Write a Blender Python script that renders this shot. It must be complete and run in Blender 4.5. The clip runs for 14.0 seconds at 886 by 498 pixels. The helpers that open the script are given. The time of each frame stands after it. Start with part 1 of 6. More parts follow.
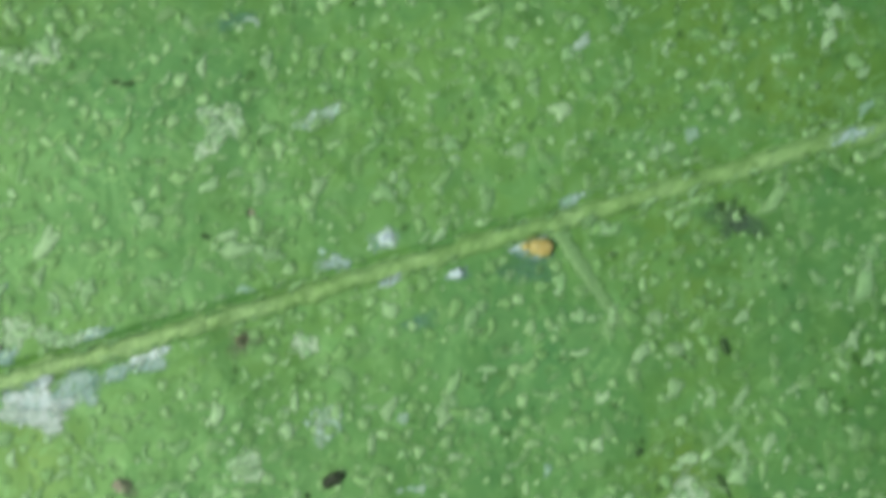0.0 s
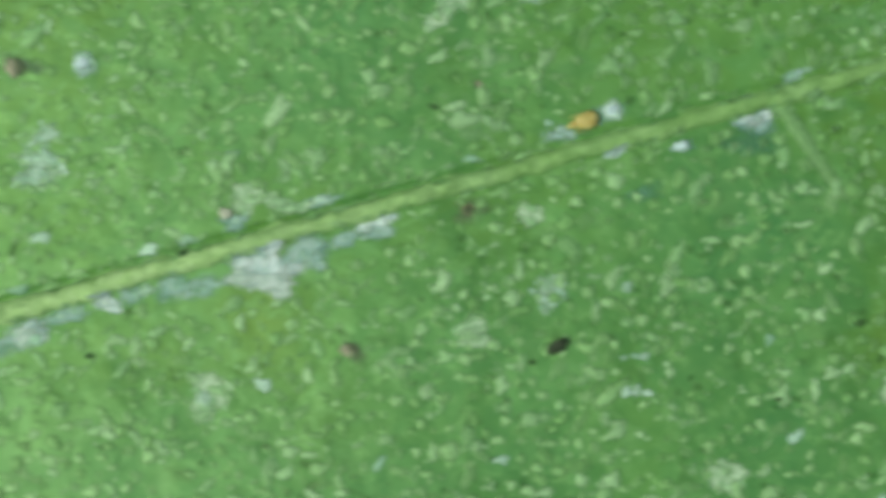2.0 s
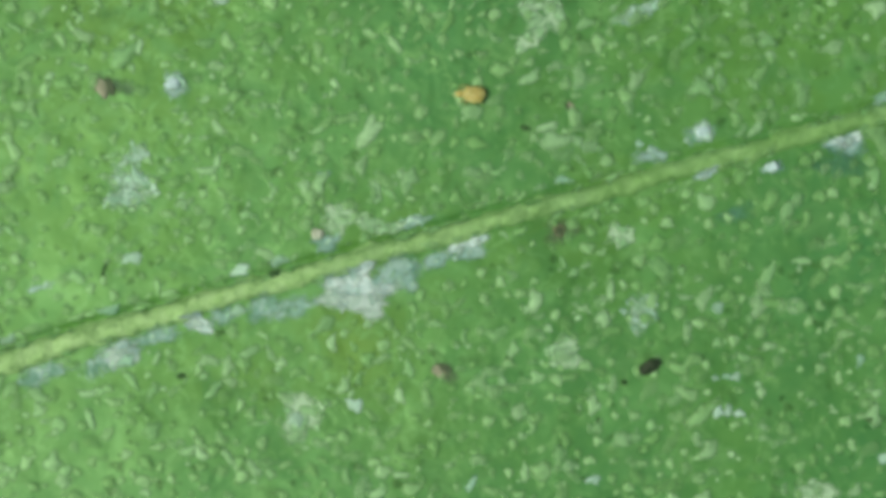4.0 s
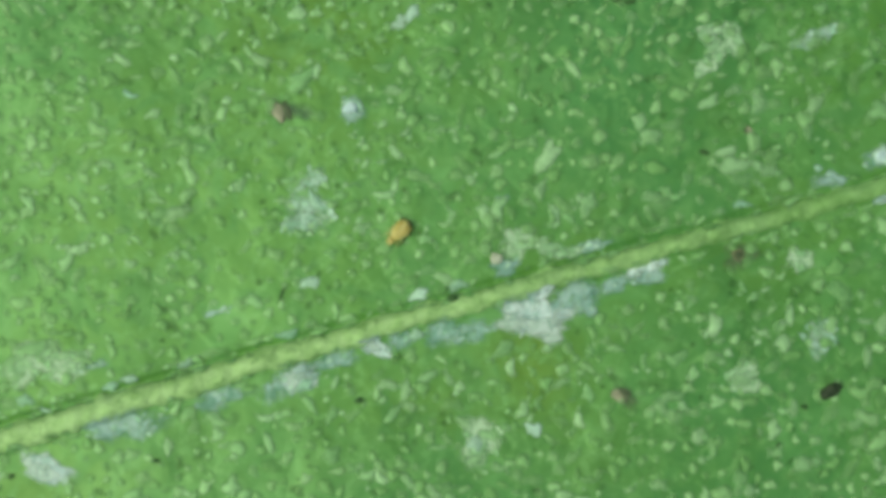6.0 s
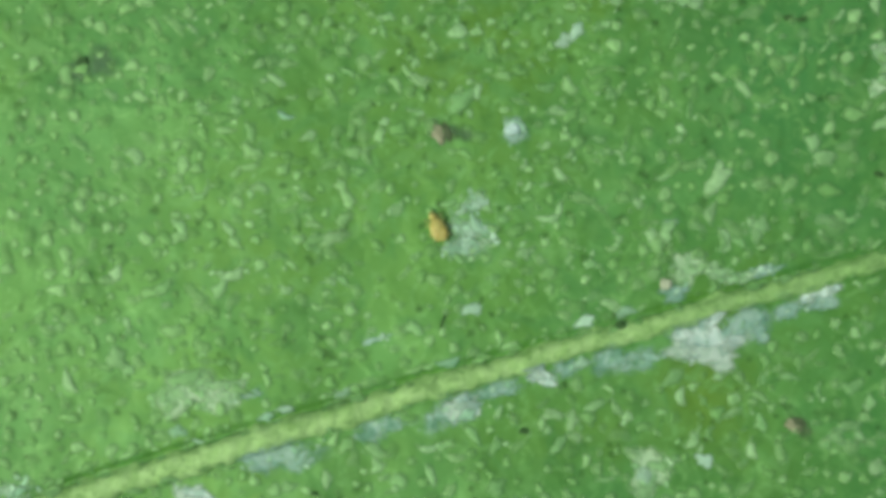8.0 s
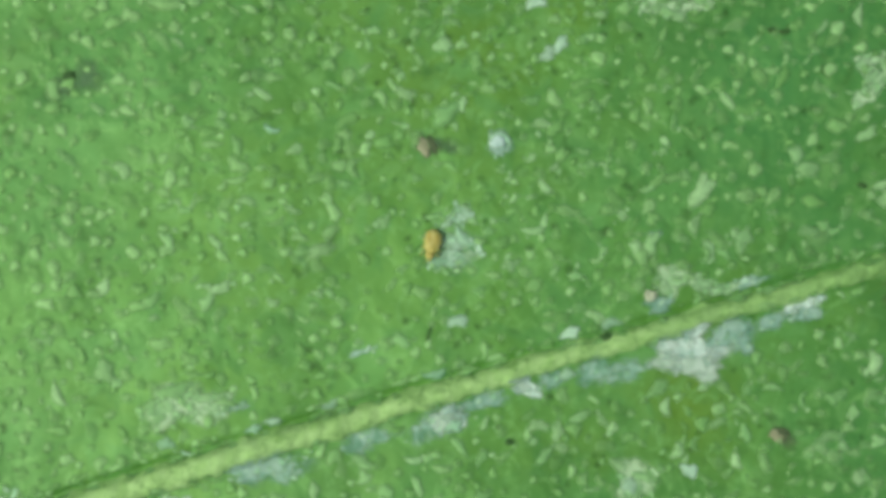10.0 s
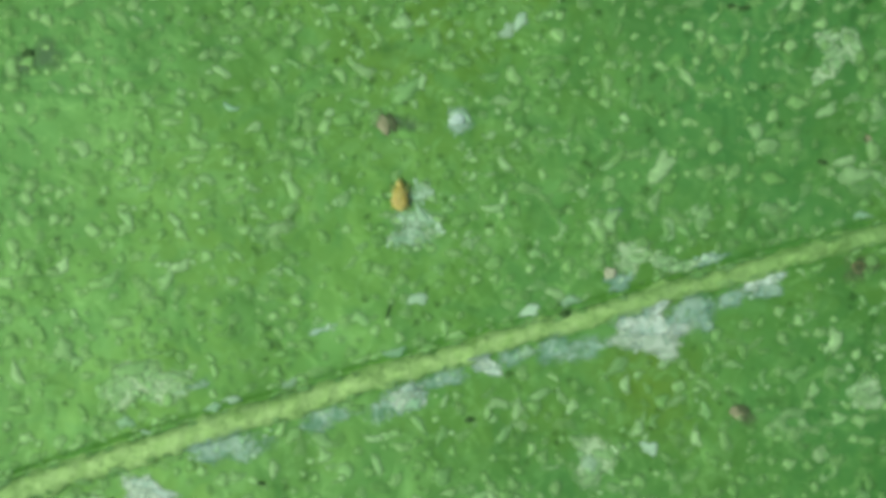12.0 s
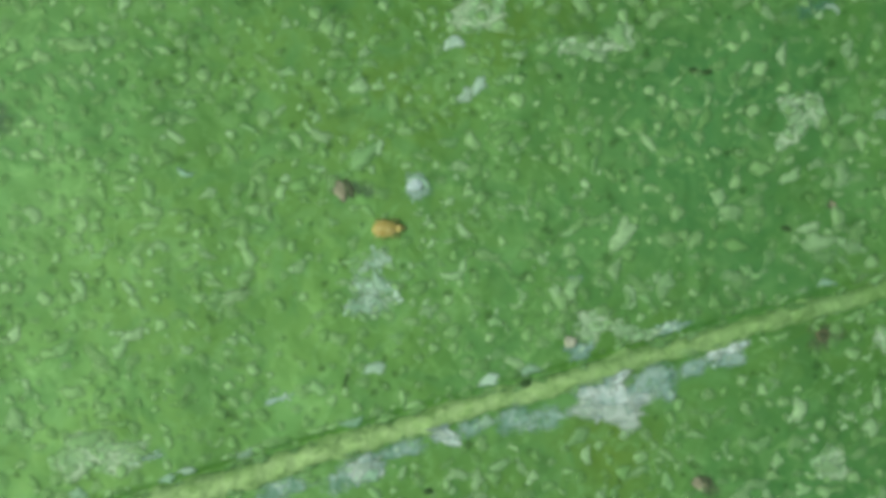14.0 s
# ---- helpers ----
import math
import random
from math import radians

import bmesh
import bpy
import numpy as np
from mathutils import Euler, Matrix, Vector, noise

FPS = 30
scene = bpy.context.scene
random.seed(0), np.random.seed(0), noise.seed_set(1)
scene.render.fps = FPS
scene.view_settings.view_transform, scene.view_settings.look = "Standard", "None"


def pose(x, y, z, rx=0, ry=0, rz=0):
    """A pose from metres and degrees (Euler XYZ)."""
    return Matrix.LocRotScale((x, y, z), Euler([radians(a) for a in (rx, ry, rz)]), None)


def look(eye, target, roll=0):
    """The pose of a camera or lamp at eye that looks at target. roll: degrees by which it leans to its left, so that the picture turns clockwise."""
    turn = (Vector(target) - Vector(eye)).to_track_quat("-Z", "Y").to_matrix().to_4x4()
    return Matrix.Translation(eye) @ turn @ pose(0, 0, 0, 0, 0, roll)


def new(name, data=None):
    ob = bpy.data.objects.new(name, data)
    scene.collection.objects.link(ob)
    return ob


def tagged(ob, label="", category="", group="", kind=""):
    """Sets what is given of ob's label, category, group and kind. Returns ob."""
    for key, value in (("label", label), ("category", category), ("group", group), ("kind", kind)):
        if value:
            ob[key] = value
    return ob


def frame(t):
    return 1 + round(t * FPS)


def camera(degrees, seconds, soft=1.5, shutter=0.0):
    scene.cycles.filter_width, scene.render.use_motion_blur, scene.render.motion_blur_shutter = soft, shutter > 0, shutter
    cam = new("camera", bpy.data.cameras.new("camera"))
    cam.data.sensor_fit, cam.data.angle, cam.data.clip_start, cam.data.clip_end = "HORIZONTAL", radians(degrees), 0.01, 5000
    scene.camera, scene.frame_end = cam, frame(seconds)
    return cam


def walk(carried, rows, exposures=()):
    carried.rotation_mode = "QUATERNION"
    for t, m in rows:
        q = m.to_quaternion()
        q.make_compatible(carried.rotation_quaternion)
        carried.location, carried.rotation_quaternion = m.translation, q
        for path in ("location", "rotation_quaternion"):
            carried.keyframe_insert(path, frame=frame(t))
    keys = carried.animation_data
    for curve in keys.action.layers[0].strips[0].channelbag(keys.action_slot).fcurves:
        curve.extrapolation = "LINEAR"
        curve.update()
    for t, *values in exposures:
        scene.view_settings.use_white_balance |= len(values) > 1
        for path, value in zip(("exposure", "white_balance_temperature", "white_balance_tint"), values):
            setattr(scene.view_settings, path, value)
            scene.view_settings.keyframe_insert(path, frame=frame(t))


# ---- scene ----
# ---- camera: a close-up lens a finger's width above the leaf; lengths in the tables are in millimetres ----
MM = 0.001
cam = camera(45.0, 14.0, soft=4.7, shutter=0.5)
PATH = [
    (0, -0.000, -0.000, 14.485, 1.51, 1.25, -0.00),
    (0.5, -0.328, -1.195, 14.554, 1.48, 1.43, 0.45),
    (1, -0.522, -1.146, 14.467, 1.33, 1.42, 0.32),
    (1.5, -1.987, -2.589, 14.609, 1.30, 1.36, 0.73),
    (2, -2.989, -1.814, 14.767, 1.57, 1.55, 0.79),
    (2.2, -3.955, -2.235, 14.872, 1.54, 1.32, 1.01),
    (4.3, -4.329, -1.062, 14.848, 1.37, 1.29, 0.75),
    (4.5, -4.282, -0.552, 14.838, 1.39, 1.46, 0.73),
    (5, -4.892, -0.469, 14.851, 1.30, 1.44, 0.71),
    (5.5, -6.732, -1.009, 15.088, 1.30, 1.54, 0.86),
    (6, -6.776, -1.200, 14.933, 1.41, 1.45, 0.76),
    (6.5, -7.411, -2.650, 14.743, 1.54, 1.35, 0.93),
    (7, -7.932, -2.349, 14.713, 1.16, 1.38, 0.78),
    (7.5, -9.127, -1.257, 14.586, 1.69, 1.45, 0.70),
    (9.8, -8.522, -0.646, 14.514, 1.42, 1.25, 0.37),
    (10, -8.868, -0.698, 14.627, 1.39, 1.40, 0.39),
    (10.5, -8.743, -1.657, 14.578, 1.54, 1.35, 0.55),
    (11, -8.518, -1.719, 14.511, 1.47, 1.48, 0.40),
    (11.5, -8.281, -1.621, 14.472, 1.48, 1.38, 0.33),
    (12, -8.300, -0.976, 14.577, 1.30, 1.46, 0.31),
    (12.5, -8.638, -0.936, 14.600, 1.45, 1.51, 0.37),
    (13, -8.236, -0.682, 14.406, 1.34, 1.33, 0.29),
    (13.5, -7.856, -0.081, 14.319, 1.51, 1.32, 0.18),
    (14, -7.780, -0.062, 14.340, 1.33, 1.32, 0.19),
]
EXPOSURES = [(0.0, -0.38, 6450, 18), (1.0, -0.45, 6500, 14), (2.0, -0.45, 6550, 10), (5.0, -0.44, 6750, 6), (7.0, -0.44, 6850, -1), (10.0, -0.42, 6950, 1), (10.5, -0.43, 7000, -9),
             (11.0, -0.45, 7050, -11), (11.5, -0.45, 7050, -8), (12.5, -0.43, 6950, -2), (13.5, -0.50, 6750, 4), (14.0, -0.58, 6600, 7)]
walk(cam, [(t, pose(x * MM, y * MM, z * MM, a, b, c)) for t, x, y, z, a, b, c in PATH], EXPOSURES)

# ---- light: hazy daylight, brightest low on one side ----
SUN_ELEVATION, SUN_AZIMUTH = 54.0, 197.0   # degrees; azimuth counted from +x towards +y
world = bpy.data.worlds.new("sky")
scene.world = world
world.use_nodes = True
sky = world.node_tree.nodes.new("ShaderNodeTexSky")
sky.sky_type = "NISHITA"
sky.sun_disc = False
sky.sun_elevation = radians(SUN_ELEVATION)
sky.sun_rotation = radians(90.0 - SUN_AZIMUTH)
sky.air_density, sky.dust_density = 1.0, 2.5
world.node_tree.nodes["Background"].inputs["Strength"].default_value = 0.11
world.node_tree.links.new(sky.outputs["Color"], world.node_tree.nodes["Background"].inputs["Color"])
sun_data = bpy.data.lights.new("sun", "SUN")
sun_data.energy, sun_data.angle, sun_data.color = 3.25, radians(34), (1.0, 0.95, 0.86)
sun = new("sun", sun_data)
ca, sa = math.cos(radians(SUN_AZIMUTH)), math.sin(radians(SUN_AZIMUTH))
ce, se = math.cos(radians(SUN_ELEVATION)), math.sin(radians(SUN_ELEVATION))
sun.matrix_world = look((0.05 * ca * ce, 0.05 * sa * ce, 0.05 * se), (0, 0, 0))


# ---- materials ----
class Nodes:
    """A small hand for writing node trees."""

    def __init__(self, name, by_world=False):
        self.mat = bpy.data.materials.new(name)
        self.mat.use_nodes = True
        self.tree = self.mat.node_tree
        self.bsdf = self.tree.nodes["Principled BSDF"]
        self.out = self.tree.nodes["Material Output"]
        self.place = self.tree.nodes.new("ShaderNodeTexCoord").outputs["Object"]
        if by_world:
            self.place = self.tree.nodes.new("ShaderNodeNewGeometry").outputs["Position"]

    def put(self, socket, value):
        if isinstance(value, bpy.types.NodeSocket):
            self.tree.links.new(value, socket)
        else:
            socket.default_value = (*value, 1.0) if isinstance(value, tuple) and len(value) == 3 and len(socket.default_value) == 4 else value

    def noise(self, per_mm, detail=3.0, rough=0.55, distort=0.0, vector=None):
        n = self.tree.nodes.new("ShaderNodeTexNoise")
        self.put(n.inputs["Vector"], vector or self.place)
        for key, value in (("Scale", per_mm * 1000.0), ("Detail", detail), ("Roughness", rough), ("Distortion", distort)):
            n.inputs[key].default_value = value
        return n.outputs["Fac"]

    def cells(self, per_mm, feature="F1", vector=None, randomness=1.0):
        n = self.tree.nodes.new("ShaderNodeTexVoronoi")
        n.feature = feature
        self.put(n.inputs["Vector"], vector or self.place)
        n.inputs["Scale"].default_value = per_mm * 1000.0
        n.inputs["Randomness"].default_value = randomness
        return n.outputs["Distance"]

    def ramp(self, value, low, high, a=0.0, b=1.0):
        n = self.tree.nodes.new("ShaderNodeMapRange")
        n.interpolation_type = "SMOOTHSTEP"
        for key, v in (("Value", value), ("From Min", low), ("From Max", high), ("To Min", a), ("To Max", b)):
            self.put(n.inputs[key], v)
        return n.outputs["Result"]

    def math(self, how, a, b):
        n = self.tree.nodes.new("ShaderNodeMath")
        n.operation = how
        self.put(n.inputs[0], a)
        self.put(n.inputs[1], b)
        return n.outputs[0]

    def mix(self, fac, a, b, blend="MIX"):
        n = self.tree.nodes.new("ShaderNodeMix")
        n.data_type, n.blend_type = "RGBA", blend
        self.put(n.inputs[0], fac)
        self.put(n.inputs[6], a)
        self.put(n.inputs[7], b)
        return n.outputs[2]

    def attribute(self, name):
        n = self.tree.nodes.new("ShaderNodeAttribute")
        n.attribute_name = name
        return n.outputs["Fac"]

    def chance(self):
        return self.tree.nodes.new("ShaderNodeObjectInfo").outputs["Random"]

    def island(self):
        return self.tree.nodes.new("ShaderNodeNewGeometry").outputs["Random Per Island"]

    def bump(self, height, depth_mm, strength=1.0, then=None):
        n = self.tree.nodes.new("ShaderNodeBump")
        n.inputs["Strength"].default_value = strength
        n.inputs["Distance"].default_value = depth_mm * MM
        self.put(n.inputs["Height"], height)
        if then is not None:
            self.put(n.inputs["Normal"], then)
        return n.outputs["Normal"]

    def finish(self, colour, rough, normal=None, specular=0.5, coat=0.0, subsurface=0.0, alpha=None):
        self.put(self.bsdf.inputs["Base Color"], colour)
        self.put(self.bsdf.inputs["Roughness"], rough)
        self.bsdf.inputs["Specular IOR Level"].default_value = specular
        self.bsdf.inputs["Coat Weight"].default_value = coat
        self.bsdf.inputs["Coat Roughness"].default_value = 0.35
        if subsurface:
            self.bsdf.inputs["Subsurface Weight"].default_value = subsurface
            self.bsdf.inputs["Subsurface Scale"].default_value = 0.05 * MM
            self.bsdf.inputs["Subsurface Radius"].default_value = (1.0, 0.7, 0.3)
        if normal is not None:
            self.put(self.bsdf.inputs["Normal"], normal)
        if alpha is not None:
            self.put(self.bsdf.inputs["Alpha"], alpha)
        return self.mat


GREEN, TEAL, YELLOW, DEEP = (0.073, 0.222, 0.030), (0.057, 0.206, 0.046), (0.098, 0.225, 0.026), (0.040, 0.140, 0.024)


def leaf_colour(n):
    """The blade's colour: green with bluish, yellowish and pale clouds, a fine cell mottle and painted spots of shade.
    """
    cloud = n.ramp(n.noise(0.33, 4, 0.6, 0.4), 0.40, 0.64)
    c = n.mix(cloud, GREEN, TEAL)
    warm = n.ramp(n.noise(0.42, 3, 0.6, 0.6, n.math_vector(7.3)), 0.47, 0.70)
    c = n.mix(n.math("MULTIPLY", warm, 0.6), c, YELLOW)
    c = n.mix(n.math("MULTIPLY", n.attribute("yellowing"), 1.0), c, (0.108, 0.218, 0.014))
    c = n.mix(n.math("MULTIPLY", n.attribute("bluing"), 0.95), c, (0.041, 0.196, 0.053))
    c = n.mix(n.math("MULTIPLY", n.attribute("paling"), 1.0), c, (0.108, 0.285, 0.050))
    fine = n.ramp(n.noise(4.0, 3, 0.6), 0.35, 0.70)
    c = n.mix(n.math("MULTIPLY", fine, 0.30), c, (0.115, 0.300, 0.066))
    smear = n.ramp(n.noise(2.1, 3, 0.6, 0.8, n.math_vector(9.2)), 0.50, 0.70)
    c = n.mix(n.math("MULTIPLY", smear, 0.75), c, (0.130, 0.315, 0.090))
    curl = n.ramp(n.noise(4.2, 3, 0.55, 1.2, n.math_vector(12.7)), 0.55, 0.65)
    c = n.mix(n.math("MULTIPLY", curl, 0.65), c, (0.150, 0.350, 0.100))
    haze = n.ramp(n.noise(1.1, 3, 0.6, 0.7, n.math_vector(15.3)), 0.50, 0.68)
    c = n.mix(n.math("MULTIPLY", haze, 0.45), c, (0.088, 0.282, 0.074))
    teal = n.ramp(n.noise(1.5, 3, 0.6, 0.8, n.math_vector(18.1)), 0.50, 0.64)
    c = n.mix(n.math("MULTIPLY", teal, 0.50), c, (0.050, 0.195, 0.046))
    # dark mottle, painted in for the small shaded spots between flecks
    dark = n.ramp(n.noise(2.8, 3, 0.6, 0.6, n.math_vector(2.1)), 0.57, 0.75)
    c = n.mix(n.math("MULTIPLY", dark, 0.90), c, DEEP)
    return c


def math_vector(self, shift):
    n = self.tree.nodes.new("ShaderNodeVectorMath")
    n.operation = "ADD"
    self.put(n.inputs[0], self.place)
    n.inputs[1].default_value = (shift * MM, -shift * MM * 1.7, shift * MM * 0.3)
    return n.outputs[0]


Nodes.math_vector = math_vector


def make_leaf_material():
    n = Nodes("leaf_skin")
    c = leaf_colour(n)
    cell = n.cells(14.0)
    lump = n.noise(4.0, 4, 0.6)
    blister = n.ramp(n.noise(2.2, 2, 0.5, 0.3, n.math_vector(6.6)), 0.42, 0.75)
    normal = n.bump(cell, 0.004, 0.25, n.bump(lump, 0.010, 0.4, n.bump(blister, 0.028, 0.40)))
    rough = n.ramp(n.noise(2.0, 3, 0.6), 0.3, 0.7, 0.50, 0.60)
    n.bsdf.inputs["Specular Tint"].default_value = (0.52, 1.0, 0.42, 1.0)
    n.bsdf.inputs["IOR"].default_value = 1.65
    return n.finish(c, rough, normal, 0.85, 0.0)


def make_rib_material():
    n = Nodes("rib_skin")
    streak = n.ramp(n.noise(5.0, 5, 0.75, 0.6), 0.3, 0.7)
    c = n.mix(streak, (0.150, 0.340, 0.082), (0.220, 0.430, 0.130))
    c = n.mix(n.ramp(n.noise(0.8, 2, 0.5), 0.42, 0.66, 0.0, 0.6), c, (0.265, 0.490, 0.185))
    apart = n.tree.nodes.new("ShaderNodeSeparateXYZ")
    n.put(apart.inputs[0], n.place)
    c = n.mix(n.ramp(apart.outputs["X"], -1.0 * MM, -9.0 * MM, 0.0, 0.8), c, n.mix(streak, (0.270, 0.490, 0.150), (0.410, 0.630, 0.270)))
    c = n.mix(n.ramp(n.noise(4.0, 4, 0.7, 0.9, n.math_vector(3.1)), 0.50, 0.66, 0.0, 0.60), c, (0.085, 0.210, 0.040))
    c = n.mix(n.ramp(n.noise(8.0, 4, 0.7, 0.6, n.math_vector(8.3)), 0.54, 0.66, 0.0, 0.45), c, (0.090, 0.225, 0.045))
    normal = n.bump(n.noise(4.0, 3, 0.6, 0.4), 0.035, 0.7)
    n.bsdf.inputs["Specular Tint"].default_value = (0.6, 1.0, 0.45, 1.0)
    n.bsdf.inputs["IOR"].default_value = 1.65
    return n.finish(c, 0.62, normal, 0.85)


def make_fleck_material(name, pale, core, per_island=False, solid=False, least=0.3, most=0.92):
    """A waxy crumb: pale in its middle, thinning out into the skin at its rim; no two are equally dense."""
    n = Nodes(name, True)
    pick = n.island() if per_island else n.chance()
    c = n.mix(n.ramp(pick, 0.0, 1.0), pale, core)
    c = n.mix(n.ramp(n.noise(9.0, 3, 0.6), 0.40, 0.68, 0.0, 0.45), c, tuple(v * 0.72 for v in pale))
    body = n.math("ADD", n.attribute("crown"), n.math("MULTIPLY", n.noise(7.5, 3, 0.55, 0.5, n.math_vector(1.7)), 1.1))
    other = n.math("FRACT", n.math("MULTIPLY", pick, 7.3), 0.0)
    alpha = n.math("MULTIPLY", n.math("MULTIPLY", n.ramp(body, 0.35, 1.50), n.ramp(n.attribute("crown"), 0.0, 0.45)), n.ramp(other, 0.0, 1.0, least, most))
    if solid:
        alpha = n.ramp(n.attribute("crown"), 0.0, 0.6, 0.0, 0.75)
    normal = n.bump(n.noise(9.0, 3, 0.6), 0.012, 0.35)
    n.bsdf.inputs["Specular Tint"].default_value = (0.6, 1.0, 0.45, 1.0)
    n.bsdf.inputs["IOR"].default_value = 1.6
    return n.finish(c, 0.56, normal, 0.75, alpha=alpha)


def make_film_material(name, tint, glow_tint, low, high, most, bluish=0.0):
    """A thin dried film: it breaks up into patches towards its rim."""
    n = Nodes(name, True)
    body = n.math("ADD", n.noise(3.6, 4, 0.62, 0.9), n.math("MULTIPLY", n.attribute("crown"), 0.45))
    alpha = n.math("MULTIPLY", n.math("MULTIPLY", n.ramp(body, low, high), most), n.ramp(n.attribute("crown"), 0.0, 0.55))
    c = n.mix(n.ramp(n.math("ADD", n.math("MULTIPLY", n.noise(4.6, 3, 0.6, 0.8), 0.6), n.math("MULTIPLY", n.noise(2.0, 3, 0.6, 0.8, n.math_vector(3.7)), 0.4)), 0.38, 0.56), tint, glow_tint)
    c = n.mix(n.ramp(n.noise(1.7, 3, 0.6, 0.5, n.math_vector(5.9)), 0.46, 0.62, 0.0, bluish), c, tuple(v * 0.62 + e for v, e in zip(tint, (0.0, 0.05, 0.07))))
    normal = n.bump(n.noise(5.0, 3, 0.6), 0.035, 0.7)
    n.bsdf.inputs["Specular Tint"].default_value = (0.7, 1.0, 0.65, 1.0)
    n.bsdf.inputs["IOR"].default_value = 1.6
    return n.finish(c, 0.62, normal, 0.7, alpha=alpha)


def make_plain(name, a, b, per_mm, rough, depth=0.03, specular=0.5, subsurface=0.0):
    n = Nodes(name)
    c = n.mix(n.ramp(n.noise(per_mm, 4, 0.6, 0.5), 0.33, 0.68), a, b)
    normal = n.bump(n.noise(per_mm * 1.6, 4, 0.6), depth, 0.8)
    return n.finish(c, rough, normal, specular, subsurface=subsurface)


LEAF_SKIN = make_leaf_material()
RIB_SKIN = make_rib_material()
FLECK_PALE = make_fleck_material("pale_fleck_skin", (0.220, 0.485, 0.180), (0.365, 0.635, 0.310), least=0.55, most=0.95)
FLECK_THIN = make_fleck_material("thin_fleck_skin", (0.210, 0.470, 0.175), (0.350, 0.625, 0.305), least=0.45, most=0.85)
FLECK_WHITE = make_fleck_material("white_fleck_skin", (0.280, 0.550, 0.350), (0.480, 0.720, 0.550), least=0.6, most=1.0)
FLECK_SOFT = make_fleck_material("soft_fleck_skin", (0.210, 0.470, 0.170), (0.355, 0.630, 0.310), True, least=0.5)
FLECK_FAINT = make_fleck_material("faint_fleck_skin", (0.170, 0.410, 0.120), (0.310, 0.590, 0.245), True, least=0.40, most=0.95)
FLECK_SCAR = make_fleck_material("scar_flake_skin", (0.250, 0.520, 0.225), (0.440, 0.700, 0.400), least=0.6, most=1.0)
# dark green that imitates the small shadows among the flecks
SHADE_DOT = make_fleck_material("shade_dot_green", (0.036, 0.125, 0.026), (0.050, 0.165, 0.034), True, least=0.05, most=0.45)
FLECK_CHALK = make_fleck_material("chalky_flake_skin", (0.400, 0.600, 0.480), (0.580, 0.760, 0.650), least=0.25, most=0.7)
SIDE_SKIN = make_fleck_material("side_vein_skin", (0.195, 0.420, 0.150), (0.215, 0.440, 0.165), solid=True)
FILM_WHITE = make_film_material("white_residue", (0.330, 0.540, 0.450), (0.660, 0.830, 0.750), 0.46, 0.86, 0.95, 0.55)
FILM_CREAM = make_film_material("cream_residue", (0.410, 0.610, 0.460), (0.600, 0.780, 0.650), 0.36, 0.96, 0.88)
FILM_BLUE = make_film_material("bluish_residue", (0.170, 0.390, 0.270), (0.400, 0.620, 0.530), 0.52, 0.98, 0.80, 0.3)
FILM_PALE = make_film_material("pale_scar_tissue", (0.240, 0.490, 0.210), (0.470, 0.710, 0.420), 0.38, 0.84, 0.86)
FILM_MIST = make_film_material("whitish_scar_tissue", (0.250, 0.510, 0.265), (0.450, 0.685, 0.480), 0.57, 0.97, 0.72, 0.3)
FILM_TEAL = make_film_material("teal_stain", (0.060, 0.225, 0.115), (0.090, 0.290, 0.185), 0.50, 1.10, 0.52)
FILM_RUST = make_film_material("brown_stain", (0.070, 0.120, 0.045), (0.110, 0.160, 0.075), 0.50, 1.05, 0.65)
FILM_GREY = make_film_material("grey_stain", (0.048, 0.112, 0.050), (0.070, 0.160, 0.080), 0.52, 1.02, 0.62)
CRUST = make_plain("white_crust", (0.44, 0.66, 0.58), (0.62, 0.82, 0.76), 9.0, 0.55)
DROPPING = make_plain("dark_dropping", (0.020, 0.042, 0.016), (0.050, 0.078, 0.034), 9.0, 0.5, specular=0.25)
HUSK = make_plain("pinkish_brown_husk", (0.200, 0.240, 0.125), (0.370, 0.385, 0.245), 8.0, 0.5, specular=0.25)
HUSK_DARK = make_plain("dark_husk", (0.055, 0.095, 0.042), (0.110, 0.150, 0.072), 10.0, 0.6, specular=0.2)
PIT_RIM = make_plain("brownish_rim", (0.085, 0.130, 0.045), (0.17, 0.18, 0.090), 9.0, 0.55)
PINK = make_plain("pinkish_bead", (0.40, 0.48, 0.30), (0.58, 0.66, 0.48), 9.0, 0.5)
SLIT = make_plain("dark_green_cut", (0.032, 0.095, 0.026), (0.060, 0.145, 0.038), 8.0, 0.6, specular=0.2)
MITE_BODY = make_plain("amber_mite_skin", (0.44, 0.41, 0.105), (0.54, 0.50, 0.170), 9.0, 0.5, 0.02, 0.35, 0.3)
MITE_LIMB = make_plain("pale_amber_limb", (0.30, 0.38, 0.10), (0.38, 0.46, 0.14), 9.0, 0.4, 0.01)
MITE_DARK = make_plain("dark_amber_gut", (0.42, 0.36, 0.075), (0.50, 0.44, 0.12), 8.0, 0.4, 0.01)
SOIL = make_plain("shaded_foliage", (0.03, 0.075, 0.02), (0.06, 0.12, 0.035), 0.05, 0.8, 0.5)


# ---- the leaf's shape, in millimetres ----
LEAN_OF_RIB = radians(16.3)


def rib_line(s):
    return 0.444 + 0.29318 * s - 5.566e-4 * s ** 2 + 3.85e-5 * s ** 3 - 0.045 * np.tanh((s + 6.0) / 5.0)


def from_rib(x, y):
    """How far along the midrib a place lies, and how far across it."""
    v = (y - rib_line(x)) * math.cos(LEAN_OF_RIB)
    for _ in range(3):
        s = x + v * math.sin(LEAN_OF_RIB)
        v = (y - rib_line(s)) / math.cos(LEAN_OF_RIB)
    return s, v


